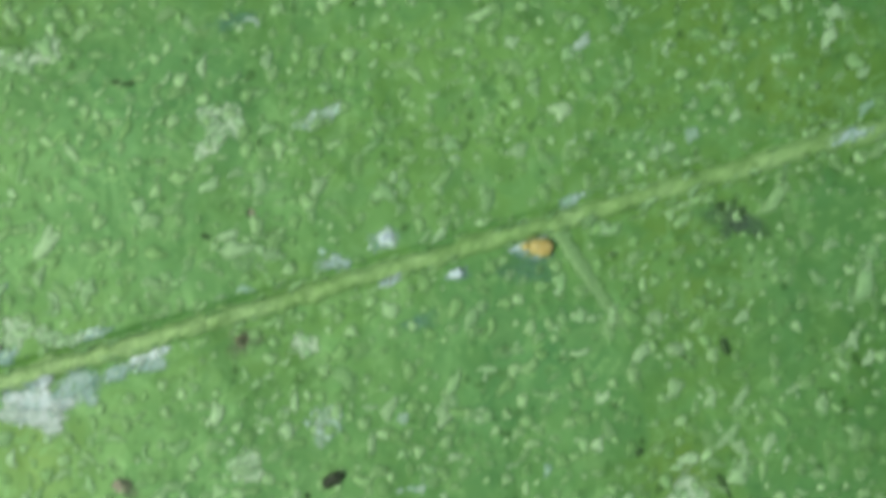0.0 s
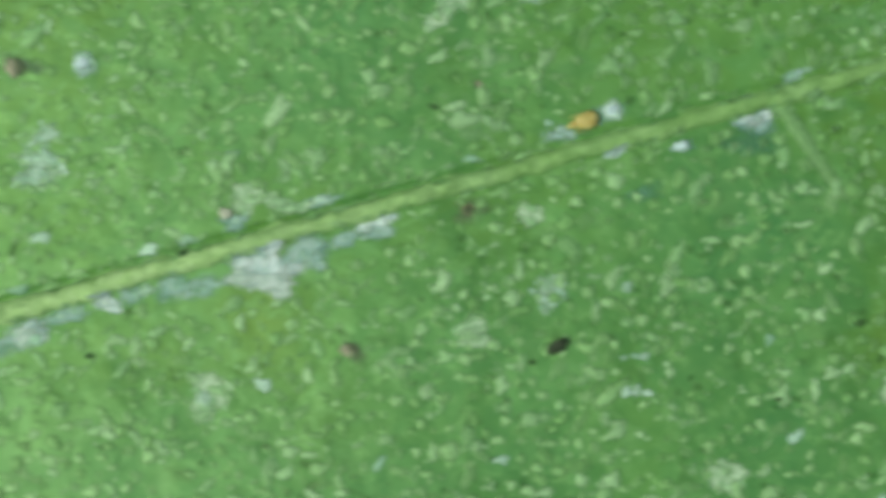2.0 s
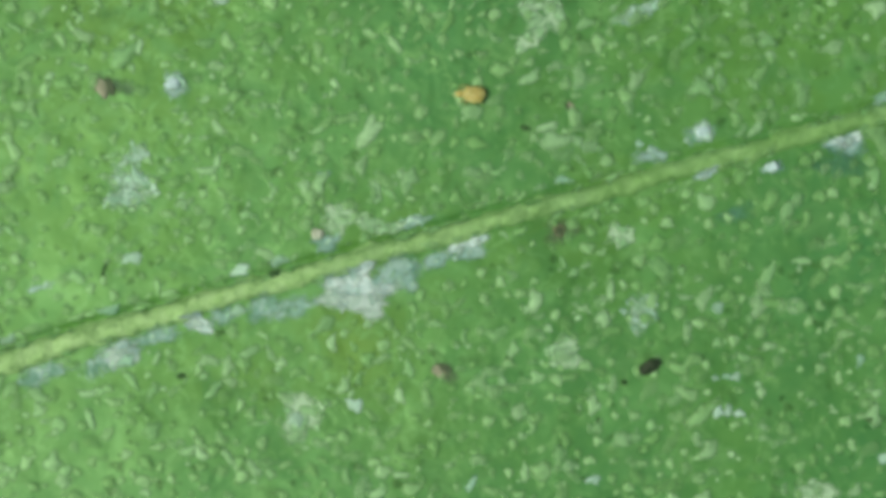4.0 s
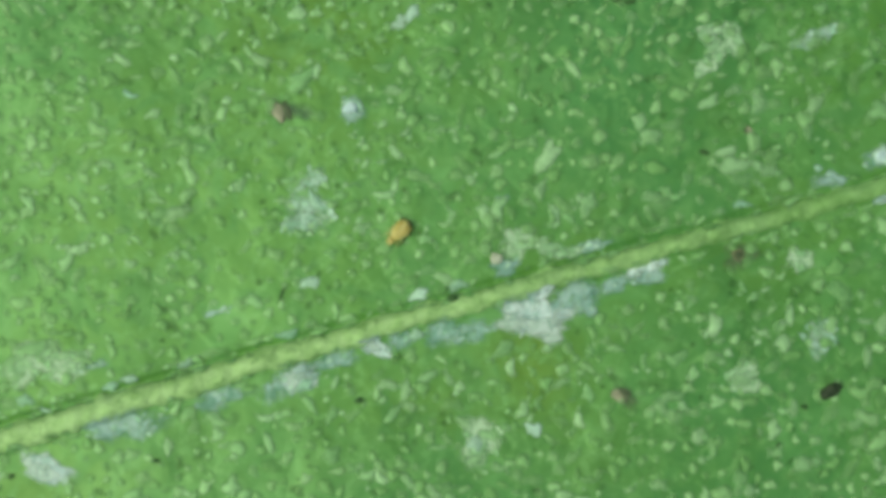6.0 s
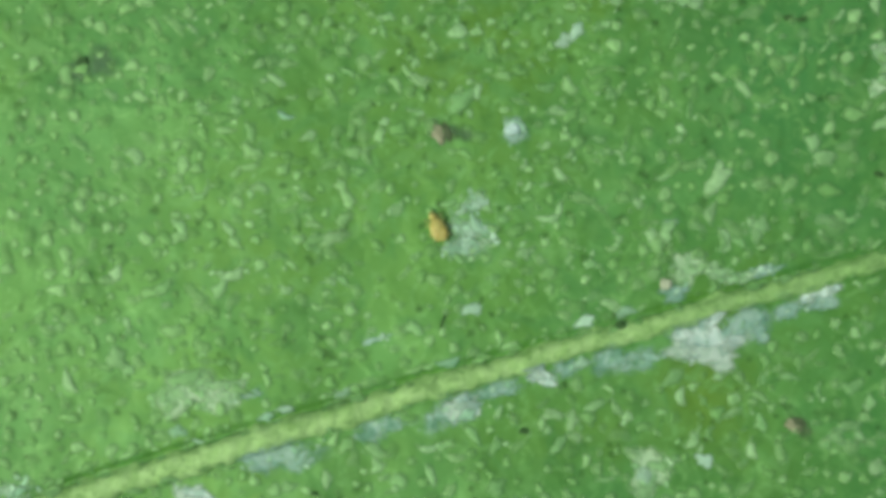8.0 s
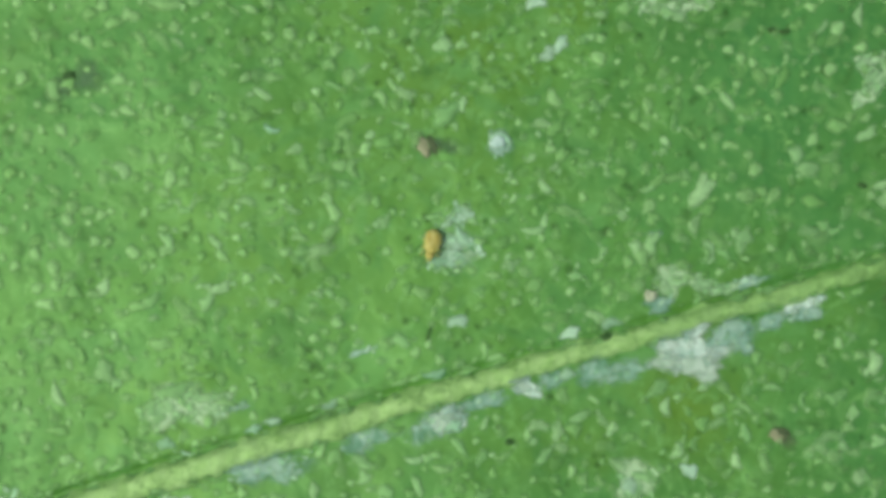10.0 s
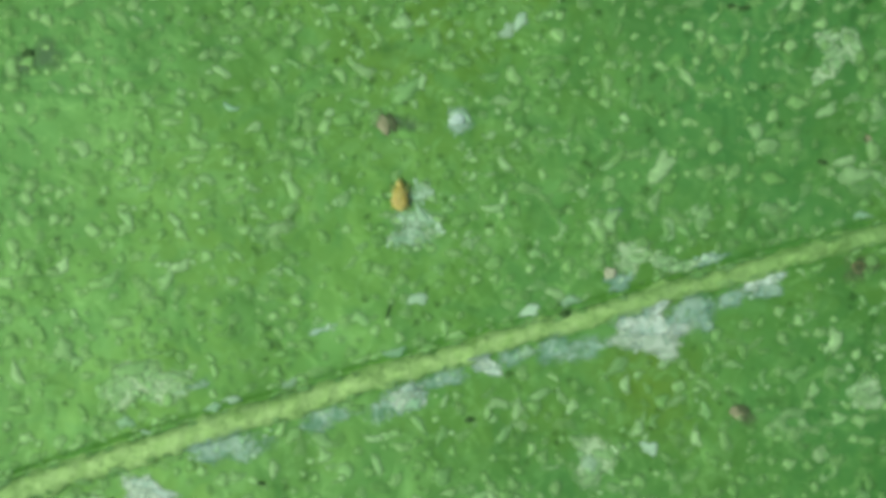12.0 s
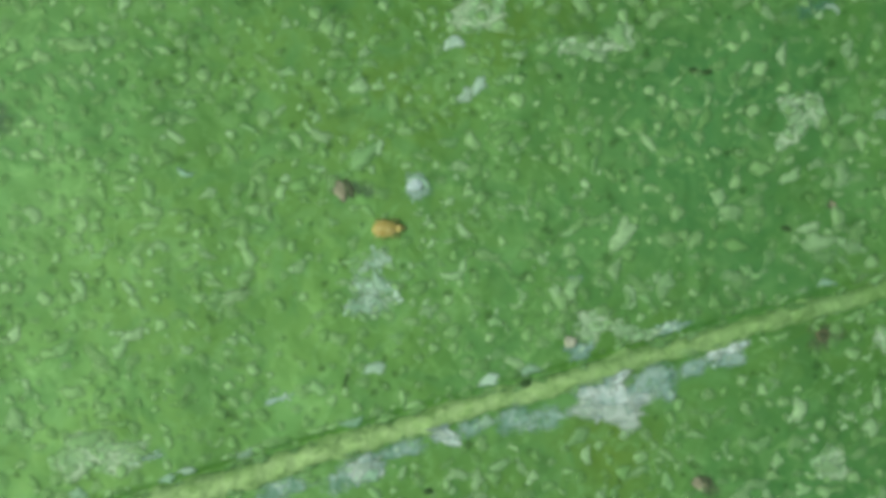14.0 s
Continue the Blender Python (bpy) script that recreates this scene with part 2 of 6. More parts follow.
def waves(seed, count, length):
    rng = np.random.RandomState(seed)
    a = rng.uniform(0, 2 * math.pi, count)
    k = 2 * math.pi / (length * rng.uniform(0.7, 1.5, count))
    return np.cos(a) * k, np.sin(a) * k, rng.uniform(0, 6.28, count)


WAVES = [(0.022, waves(3, 6, 9.0)), (0.016, waves(5, 10, 3.0)), (0.005, waves(8, 16, 1.1)), (0.0018, waves(9, 24, 0.42))]


def height(x, y):
    """The blade's surface: a gentle swell, fine lumps, and a furrow on each side of the midrib."""
    x, y = np.asarray(x, float), np.asarray(y, float)
    z = np.zeros(np.broadcast(x, y).shape)
    for size, (kx, ky, ph) in WAVES:
        z = z + size / math.sqrt(len(kx)) * np.sin(x[..., None] * kx + y[..., None] * ky + ph).sum(-1) * 1.4
    s, v = from_rib(x, y)
    return z - 0.035 * np.exp(-((v + 0.25) / 0.16) ** 2) - np.interp(s, [-11, 0], [0.078, 0.048]) * np.exp(-((v - rib_half(s) - 0.012) / 0.062) ** 2)


def rib_half(s):
    return np.interp(s, [-32, -15, -11, -8, -4, 0, 6, 26], [0.34, 0.205, 0.185, 0.155, 0.138, 0.140, 0.150, 0.07])


def rib_section(a):
    """The midrib's outline across, from -1 to 1: steep on one side of its crest, a longer slope on the other."""
    a = np.clip(a, -1, 1)
    r = np.where(a < -0.3, (a + 0.3) / 0.7, (a + 0.3) / 1.3)
    return np.sqrt(np.clip(1 - np.abs(r) ** 1.9, 0, 1))


def rib_top(s, v):
    """How far the midrib stands over the blade."""
    return rib_half(s) * 0.60 * rib_section(v / rib_half(s))


def ground_at(x, y):
    """The height of whatever one would stand on: the blade, or the midrib where it passes."""
    s, v = from_rib(x, y)
    return float(height(x, y) + (rib_top(s, v) if abs(v) < rib_half(s) else 0.0))


def slope_at(x, y, reach=0.06):
    """The turn that lays a thing flat on the skin there."""
    dx = (ground_at(x + reach, y) - ground_at(x - reach, y)) / (2 * reach)
    dy = (ground_at(x, y + reach) - ground_at(x, y - reach)) / (2 * reach)
    return Vector((0, 0, 1)).rotation_difference(Vector((-dx, -dy, 1)).normalized()).to_matrix().to_4x4()


def mesh_object(name, verts, faces, material, parent=None, label="", smooth=True, floats=None):
    """A mesh from millimetres."""
    me = bpy.data.meshes.new(name)
    me.from_pydata((np.asarray(verts, float) * MM).tolist(), [], faces if isinstance(faces, list) else faces.tolist())
    me.materials.append(material)
    if smooth:
        me.shade_smooth()
    for key, values in (floats or {}).items():
        me.attributes.new(key, "FLOAT", "POINT").data.foreach_set("value", np.asarray(values, np.float32))
    ob = new(name, me)
    if parent is not None:
        ob.parent = parent
    if label:
        tagged(ob, label)
    return ob


def grid_faces(rows, cols, wrap=False):
    a = np.arange(rows * cols).reshape(rows, cols)
    b = np.roll(a, -1, 1) if wrap else a[:, 1:]
    a0 = a if wrap else a[:, :-1]
    return np.stack([a0[:-1], b[:-1], b[1:], a0[1:]], -1).reshape(-1, 4)


def leaf_half(s):
    return 13.5 * np.clip(1 - ((s + 3.0) / 31.0) ** 2, 0.0004, 1) ** 0.62


leaf = new("leaf")
tagged(leaf, "glossy green leaf speckled with pale flecks and white residue", "leaf")

# x, y, radius and strength of yellower, bluer and paler spots
YELLOWED = [(3.0, -0.2, 1.4, 0.5), (2.2, 0.4, 0.9, 0.4), (4.4, -2.6, 1.0, 0.4), (-4.7, -2.1, 0.8, 0.4), (2.95, -2.75, 0.75, 1.0), (-5.8, -2.45, 0.95, 1.0), (-7.6, 3.2, 0.9, 0.5), (-7.9, -3.0, 0.7, 0.4), (4.6, 2.6, 1.3, 0.5), (-12.6, -2.3, 0.9, 0.4),
            (-6.5, -2.3, 0.4, 0.5), (5.2, -3.4, 1.3, 0.4), (-13.9, -6.0, 1.3, 0.6),
            (-9.5, 2.1, 1.6, 0.50), (-11.8, -0.2, 1.5, 0.50), (-6.0, 2.9, 1.2, 0.45), (-10.3, 3.0, 1.2, 0.45), (-8.9, 0.8, 1.2, 0.45), (-4.9, -3.4, 1.3, 0.4), (4.7, -0.2, 1.0, 0.45), (3.6, 3.4, 1.5, 0.4), (-12.3, -4.9, 2.0, 0.8), (-9.4, -4.1, 1.3, 0.5), (-6.4, -2.6, 1.1, 0.5)]
BLUED = [(0.0, -1.7, 1.3, 0.6), (-1.3, -2.7, 1.2, 0.5), (-4.8, 2.2, 1.5, 0.9), (-5.3, 1.0, 1.4, 0.8), (-3.8, 2.6, 1.2, 0.8), (0.3, -0.3, 0.9, 0.9), (1.3, -1.0, 1.2, 0.9), (-13.5, 2.1, 1.5, 0.8), (-8.0, -4.7, 1.5, 0.7), (-4.2, 0.1, 1.0, 0.7), (-14.5, 0.3, 1.5, 0.5), (-2.0, -4.2, 1.6, 0.7),
         (-3.6, -3.0, 1.8, 0.7), (-6.0, -5.0, 2.0, 0.7), (-10.0, -5.2, 1.8, 0.7), (1.5, -4.6, 2.0, 0.8), (4.8, -3.6, 1.6, 0.7), (-4.0, -5.2, 1.8, 0.7), (4.6, 0.3, 1.3, 0.5)]
PALED = [(-11.5, 2.6, 1.6, 0.4), (-13.0, 0.4, 1.4, 0.4), (0.2, 2.6, 2.0, 0.7), (-1.8, 1.6, 1.5, 0.5), (2.2, 1.9, 1.2, 0.5), (-10.4, -0.8, 1.8, 0.7), (-12.6, -2.0, 1.6, 0.7), (-8.9, 0.2, 1.1, 0.4), (-12.5, 1.5, 1.6, 0.4), (-2.2, -0.4, 1.0, 0.4), (-6.5, 0.6, 1.2, 0.3)]


def build_blade():
    s = np.r_[np.linspace(-33.9, -18.2, 40), np.linspace(-18, 9, 460), np.linspace(9.2, 27.9, 46)]
    u = np.linspace(-1, 1, 381)
    u = np.sign(u) * np.abs(u) ** 1.6
    S, U = np.meshgrid(s, u, indexing="ij")
    V = U * leaf_half(S)
    X = S - V * math.sin(LEAN_OF_RIB)
    Y = rib_line(S) + V * math.cos(LEAN_OF_RIB)
    Z = height(X, Y)
    yellowed = np.zeros(X.shape)
    for x, y, r, most in YELLOWED:
        yellowed = np.maximum(yellowed, most * np.exp(-(((X - x) ** 2 + (Y - y) ** 2) / r ** 2)))
    blue = np.zeros(X.shape)
    for x, y, r, most in BLUED:
        blue = np.maximum(blue, most * np.exp(-(((X - x) ** 2 + (Y - y) ** 2) / r ** 2)))
    pale = np.zeros(X.shape)
    for x, y, r, most in PALED:
        pale = np.maximum(pale, most * np.exp(-(((X - x) ** 2 + (Y - y) ** 2) / r ** 2)))
    top = np.stack([X, Y, Z], -1).reshape(-1, 3)
    n = len(top)
    faces = grid_faces(len(s), len(u))
    # the underside, a quarter of a millimetre below, and the rim between
    low = top[:, :3] - (0, 0, 0.25)
    i = np.arange(n).reshape(len(s), len(u))
    ring = np.r_[i[:, 0], i[-1, 1:], i[-2::-1, -1], i[0, -2:0:-1]]
    nxt = np.roll(ring, -1)
    rim = np.stack([nxt, ring, ring + n, nxt + n], -1)
    return mesh_object("blade", np.r_[top, low], np.r_[faces[:, ::-1][:, [3, 0, 1, 2]][:, ::-1], faces[:, ::-1] + n, rim], LEAF_SKIN, leaf, floats={"yellowing": np.r_[yellowed.ravel(), yellowed.ravel()], "bluing": np.r_[blue.ravel(), blue.ravel()], "paling": np.r_[pale.ravel(), pale.ravel()]})


blade = build_blade()


def build_rib():
    s = np.r_[np.linspace(-33.5, -18.2, 30), np.linspace(-18, 9, 500), np.linspace(9.2, 27.5, 40)]
    a = np.linspace(-1, 1, 25)
    a = np.sign(a) * np.abs(a) ** 0.8
    S, A = np.meshgrid(s, a, indexing="ij")
    wob = 0.016 * np.sin(S * 3.1) + 0.009 * np.sin(S * 7.7 + 1.0) + 0.009 * np.sin(S * 15.3 + A) + 0.007 * np.sin(S * 27.0 + 3 * A) + 0.006 * np.sin(S * 41.0 + 5 * A)
    V = A * rib_half(S) * (1 + 0.07 * np.sin(S * 5.2) + 0.06 * np.sin(S * 11.0 + A) + 0.04 * np.sin(S * 19.0 + 2 * A)) + wob
    X = S - V * math.sin(LEAN_OF_RIB)
    Y = rib_line(S) + V * math.cos(LEAN_OF_RIB)
    top = rib_half(S) * 0.60 * rib_section(A)
    lumps = 0.008 * np.sin(S * 9 + 2 * np.sin(S * 3.7) + 2 * A) + 0.007 * np.sin(S * 23 + 3 * np.sin(S * 5.1) - 4 * A)
    Z = height(X, Y) + top + lumps * (1 - A ** 2) - 0.012
    return mesh_object("midrib", np.stack([X, Y, Z], -1).reshape(-1, 3), grid_faces(len(s), len(a))[:, ::-1][:, ::-1], RIB_SKIN, leaf, "paler yellow-green raised midrib")


midrib = build_rib()


def build_side_vein(x0, y0, x1, y1, half, tall, bend):
    t = np.linspace(0, 1, 90)
    a = np.linspace(-1, 1, 13)
    T, A = np.meshgrid(t, a, indexing="ij")
    dx, dy = x1 - x0, y1 - y0
    long = math.hypot(dx, dy)
    off = bend * np.sin(math.pi * T) + A * half * (1 - 0.35 * T) * (1 + 0.12 * np.sin(T * 40))
    X, Y = x0 + dx * T - dy / long * off, y0 + dy * T + dx / long * off
    Z = height(X, Y) + tall * (1 - 0.8 * T) * (1 - A ** 2) * (1 + 0.15 * np.sin(T * 63)) + 0.001
    crown = (1 - np.abs(A) ** 1.5) * np.clip(3.0 * (1 - T), 0, 1)
    return mesh_object("side_vein", np.stack([X, Y, Z], -1).reshape(-1, 3), grid_faces(len(t), len(a)), SIDE_SKIN, leaf, "thin pale side vein", floats={"crown": crown.ravel()})


build_side_vein(1.24, 0.64, 2.22, -0.82, 0.135, 0.026, -0.02)

ground = mesh_object("ground", [(-50, -34, -0.62), (44, -34, -0.62), (44, 32, -0.62), (-50, 32, -0.62)], [[0, 1, 2, 3]], SOIL)
tagged(ground, "dull dark green surface under the leaf", "ground", kind="structure")


# ---- flecks: small raised crumbs and blisters on the skin ----
def fleck_shape(kind, seed, n=20):
    """Corners, faces and crown of a crumb one unit long, one wide and one tall: a low dome with an uneven outline."""
    rng = np.random.RandomState(seed)
    a = np.linspace(0, 2 * math.pi, n, endpoint=False)
    uneven = {"oval": 0.10, "wedge": 0.12, "ragged": 0.14, "curl": 0.07, "bean": 0.10}[kind]
    r = 1 + sum(uneven * g * np.sin(k * a + rng.uniform(0, 6.28)) for k, g in ((2, 1.0), (3, 1.1), (4, 0.9), (5, 0.7))) + rng.uniform(-0.03, 0.03, n)
    if kind == "wedge":
        r = r * (1 + 0.13 * np.cos(3 * a))
    rings = ((1.0, 0.0, 0.0), (0.80, 0.26, 0.24), (0.58, 0.58, 0.62), (0.28, 0.90, 0.92))
    tilt = rng.uniform(-0.25, 0.25, 2)
    verts, crown = [], []
    for size, c, z in rings:
        x, y = 0.5 * size * r * np.cos(a), 0.5 * size * r * np.sin(a)
        verts.append(np.c_[x, y, z * (1 + tilt[0] * x + tilt[1] * y + rng.uniform(-0.10, 0.10, n) * (c > 0.3))])
        crown += [c] * n
    verts = np.concatenate(verts + [np.array([[0.0, 0.0, 1.0]])])
    crown.append(1.0)
    if kind == "bean":
        verts[:, 1] = 0.82 * verts[:, 1] + rng.uniform(0.5, 1.0) * rng.choice([-1, 1]) * (verts[:, 0] ** 2 - 0.09)
    elif kind == "curl":
        turn, span = verts[:, 0] * rng.uniform(2.6, 3.8) + rng.uniform(0, 6), 0.32 + 0.44 * verts[:, 1]
        verts[:, 0], verts[:, 1] = span * np.cos(turn), span * np.sin(turn)
    faces = grid_faces(4, n, True).tolist() + [[3 * n + i, 3 * n + (i + 1) % n, 4 * n] for i in range(n)]
    return verts, faces, crown


FLECK_KINDS = [(kind, seed) for kind, seeds in (("oval", range(1, 7)), ("wedge", range(11, 14)), ("ragged", range(21, 27)), ("bean", range(31, 35)), ("curl", range(41, 44))) for seed in seeds]
ROUND, LONG = (0, 1, 2, 3, 4, 5, 6, 8, 9, 10, 11, 12, 13, 14, 15, 17), (0, 9, 12, 15, 16, 17, 18)


def fleck_mesh(material, kind, seed):
    v, f, c = fleck_shape(kind, seed)
    me = bpy.data.meshes.new("pale_fleck")
    me.from_pydata(v.tolist(), [], f)
    me.materials.append(material)
    me.shade_smooth()
    me.attributes.new("crown", "FLOAT", "POINT").data.foreach_set("value", np.asarray(c, np.float32))
    return me


PALE_MESHES = [fleck_mesh(FLECK_PALE, *k) for k in FLECK_KINDS]
THIN_MESHES = [fleck_mesh(FLECK_THIN, *k) for k in FLECK_KINDS]
WHITE_MESHES = [fleck_mesh(FLECK_WHITE, *k) for k in FLECK_KINDS]
fleck_rng = np.random.RandomState(21)
used_places = []


def lay_flecks(rows, meshes, name="pale_fleck"):
    """Rows of x, y, length, width and turn."""
    for x, y, long, wide, turn in rows:
        wide = max(wide, long / 2.0)
        pick = fleck_rng.choice(ROUND) if long < 1.7 * wide else fleck_rng.choice(LONG)
        if wide > 0.6 * long and fleck_rng.uniform() < (0.22 if long > 0.2 else 0.12):
            pick = fleck_rng.randint(19, 22)
        tall = min(0.046, 0.21 * wide)
        thin = meshes is PALE_MESHES and long < 0.24 and from_rib(x, y)[1] > 0.0
        ob = new(name, (THIN_MESHES if thin else meshes)[pick])
        ob.parent = leaf
        skirt = 1.62 if long < 0.2 else max(1.3, 1.62 - 2.5 * (long - 0.2))
        ob.matrix_basis = pose(x * MM, y * MM, (ground_at(x, y) - 0.002) * MM) @ slope_at(x, y) @ pose(0, 0, 0, 0, 0, turn + 180 * fleck_rng.randint(0, 2)) @ Matrix.Diagonal((long * skirt * MM, wide * 1.1 * skirt * MM, tall * MM, 1))
        used_places.append((x, y))


WHITE_FLECKS_1 = [
    (-13.01, -3.04, 0.19, 0.15, 0), (-12.69, -3.14, 0.18, 0.11, 0), (-11.56, 1.34, 0.21, 0.14, 0), (-11.55, -2.73, 0.19, 0.12, 0), (-10.77, -2.50, 0.21, 0.09, 15), (-9.32, -2.05, 0.31, 0.09, 10), (-9.02, -1.33, 0.26, 0.14, 15),
    (-8.47, 1.11, 0.28, 0.22, 0), (-7.97, 3.04, 0.31, 0.18, 0), (-7.81, 2.34, 0.21, 0.14, 45), (-7.63, 2.47, 0.23, 0.13, 45), (-7.49, -1.48, 0.26, 0.09, 15), (-6.94, -1.35, 0.31, 0.09, 15), (-6.67, -3.54, 0.19, 0.19, 0),
    (-5.86, -3.33, 0.21, 0.14, 0), (-4.23, -4.37, 0.20, 0.10, 60), (-2.94, 3.45, 0.21, 0.14, 160), (-2.55, -4.30, 0.18, 0.07, 0), (-0.89, -2.87, 0.08, 0.07, 0), (-0.86, -1.91, 0.15, 0.12, 0)]
lay_flecks(WHITE_FLECKS_1, WHITE_MESHES, "white_fleck")
WHITE_FLECKS_2 = [
    (-0.85, -3.33, 0.14, 0.12, 90), (-0.73, -2.85, 0.12, 0.08, 0), (-0.56, -3.35, 0.12, 0.09, 0), (1.09, -2.60, 0.15, 0.09, 90), (1.46, -3.91, 0.23, 0.09, 50), (1.56, 3.17, 0.30, 0.11, 30), (2.62, -4.76, 0.15, 0.10, 40),
    (3.00, -3.81, 0.21, 0.14, 90), (3.05, 1.93, 0.19, 0.15, 70), (5.40, 2.30, 0.26, 0.13, 30)]
lay_flecks(WHITE_FLECKS_2, WHITE_MESHES, "white_fleck")
PALE_FLECKS_1 = [
    (-14.66, -1.64, 0.15, 0.10, 0), (-14.51, -2.38, 0.36, 0.12, 110), (-14.43, 0.89, 0.36, 0.07, 140), (-13.90, -0.89, 0.26, 0.12, 60), (-13.86, -2.06, 0.36, 0.26, 90), (-13.71, -1.72, 0.21, 0.12, 30), (-13.65, 0.72, 0.26, 0.16, 150),
    (-13.24, -1.09, 0.31, 0.13, 40), (-13.02, -0.26, 0.31, 0.12, 110), (-12.89, -5.66, 0.21, 0.13, 0), (-12.73, 1.37, 0.14, 0.13, 90), (-12.46, -1.09, 0.31, 0.11, 50), (-12.28, -0.90, 0.31, 0.14, 10), (-12.28, 1.34, 0.18, 0.14, 150),
    (-12.06, 1.06, 0.26, 0.13, 90), (-11.92, 0.30, 0.21, 0.11, 150), (-11.73, 1.77, 0.26, 0.11, 150), (-11.68, -0.64, 0.23, 0.12, 0), (-11.57, -5.50, 0.12, 0.10, 0), (-11.56, -1.10, 0.15, 0.11, 0)]
lay_flecks(PALE_FLECKS_1, PALE_MESHES, "pale_fleck")
PALE_FLECKS_2 = [
    (-11.48, -3.77, 0.21, 0.13, 0), (-11.45, -4.34, 0.31, 0.19, 30), (-11.37, -4.84, 0.21, 0.19, 0), (-11.30, -4.50, 0.31, 0.23, 160), (-11.23, -0.51, 0.15, 0.11, 0), (-11.13, -0.38, 0.31, 0.12, 0), (-10.96, -3.66, 0.19, 0.12, 90),
    (-10.92, -0.38, 0.41, 0.12, 10), (-10.88, -5.64, 0.36, 0.21, 20), (-10.79, 1.84, 0.23, 0.15, 160), (-10.79, -0.97, 0.21, 0.09, 140), (-10.60, -4.35, 0.18, 0.11, 50), (-10.57, 0.54, 0.15, 0.09, 0), (-10.39, -5.21, 0.19, 0.13, 0),
    (-10.36, 0.77, 0.28, 0.26, 90), (-10.27, -3.47, 0.18, 0.14, 0), (-10.21, -4.87, 0.31, 0.13, 0), (-10.06, -4.19, 0.24, 0.19, 0), (-10.04, 0.04, 0.21, 0.12, 40), (-9.98, -3.65, 0.19, 0.15, 0)]
lay_flecks(PALE_FLECKS_2, PALE_MESHES, "pale_fleck")
PALE_FLECKS_3 = [
    (-9.92, -4.45, 0.18, 0.15, 0), (-9.85, 1.43, 0.15, 0.11, 0), (-9.81, -1.60, 0.26, 0.15, 145), (-9.79, -0.63, 0.15, 0.10, 30), (-9.77, 1.79, 0.31, 0.14, 150), (-9.54, -3.57, 0.31, 0.12, 110), (-9.24, 2.46, 0.23, 0.16, 160),
    (-9.19, 1.51, 0.46, 0.15, 30), (-9.02, -4.06, 0.14, 0.11, 0), (-8.74, -0.91, 0.15, 0.10, 0), (-8.67, -3.72, 0.23, 0.18, 0), (-8.61, -0.09, 0.15, 0.14, 0), (-8.53, -2.28, 0.12, 0.10, 0), (-8.41, 0.01, 0.15, 0.11, 0),
    (-8.34, -5.46, 0.26, 0.10, 160), (-8.33, -0.57, 0.16, 0.13, 0), (-8.15, -3.99, 0.21, 0.12, 0), (-8.04, 1.70, 0.21, 0.10, 170), (-7.97, -4.01, 0.26, 0.12, 130), (-7.93, -4.80, 0.21, 0.12, 140)]
lay_flecks(PALE_FLECKS_3, PALE_MESHES, "pale_fleck")
PALE_FLECKS_4 = [
    (-7.91, -2.74, 0.26, 0.11, 170), (-7.88, 1.37, 0.31, 0.10, 170), (-7.83, -3.14, 0.31, 0.13, 50), (-7.65, -2.81, 0.21, 0.15, 90), (-7.60, -3.04, 0.18, 0.11, 150), (-7.60, -4.08, 0.31, 0.13, 130), (-7.42, -0.70, 0.15, 0.12, 0),
    (-7.37, -1.13, 0.19, 0.12, 20), (-7.35, 2.52, 0.13, 0.11, 0), (-7.21, -3.60, 0.15, 0.08, 0), (-7.17, 1.62, 0.21, 0.12, 110), (-7.14, -1.25, 0.26, 0.13, 160), (-7.08, -4.13, 0.26, 0.15, 0), (-7.07, 0.76, 0.16, 0.12, 140),
    (-7.04, -2.65, 0.21, 0.08, 120), (-6.90, -2.76, 0.13, 0.11, 90), (-6.83, -3.26, 0.18, 0.12, 140), (-6.61, -4.71, 0.26, 0.15, 40), (-6.40, -0.26, 0.31, 0.19, 80), (-6.37, -3.41, 0.26, 0.12, 140)]
lay_flecks(PALE_FLECKS_4, PALE_MESHES, "pale_fleck")
PALE_FLECKS_5 = [
    (-6.34, -3.86, 0.21, 0.09, 0), (-6.21, -4.92, 0.26, 0.08, 170), (-6.18, -2.48, 0.26, 0.12, 90), (-6.18, 2.88, 0.31, 0.14, 160), (-6.10, 1.40, 0.21, 0.10, 85), (-6.03, -3.06, 0.26, 0.15, 60), (-5.96, -4.30, 0.21, 0.10, 90),
    (-5.80, 0.00, 0.31, 0.18, 70), (-5.77, 3.16, 0.36, 0.23, 120), (-5.74, -0.39, 0.26, 0.21, 90), (-5.73, 0.45, 0.46, 0.18, 50), (-5.72, -2.97, 0.19, 0.18, 90), (-5.72, -4.60, 0.36, 0.14, 60), (-5.54, -4.52, 0.31, 0.10, 10),
    (-5.50, -2.69, 0.26, 0.11, 30), (-5.49, -5.55, 0.19, 0.13, 0), (-5.47, -5.01, 0.21, 0.15, 0), (-5.45, -4.24, 0.21, 0.14, 0), (-5.39, 1.70, 0.31, 0.08, 130), (-5.24, -3.19, 0.20, 0.11, 90)]
lay_flecks(PALE_FLECKS_5, PALE_MESHES, "pale_fleck")
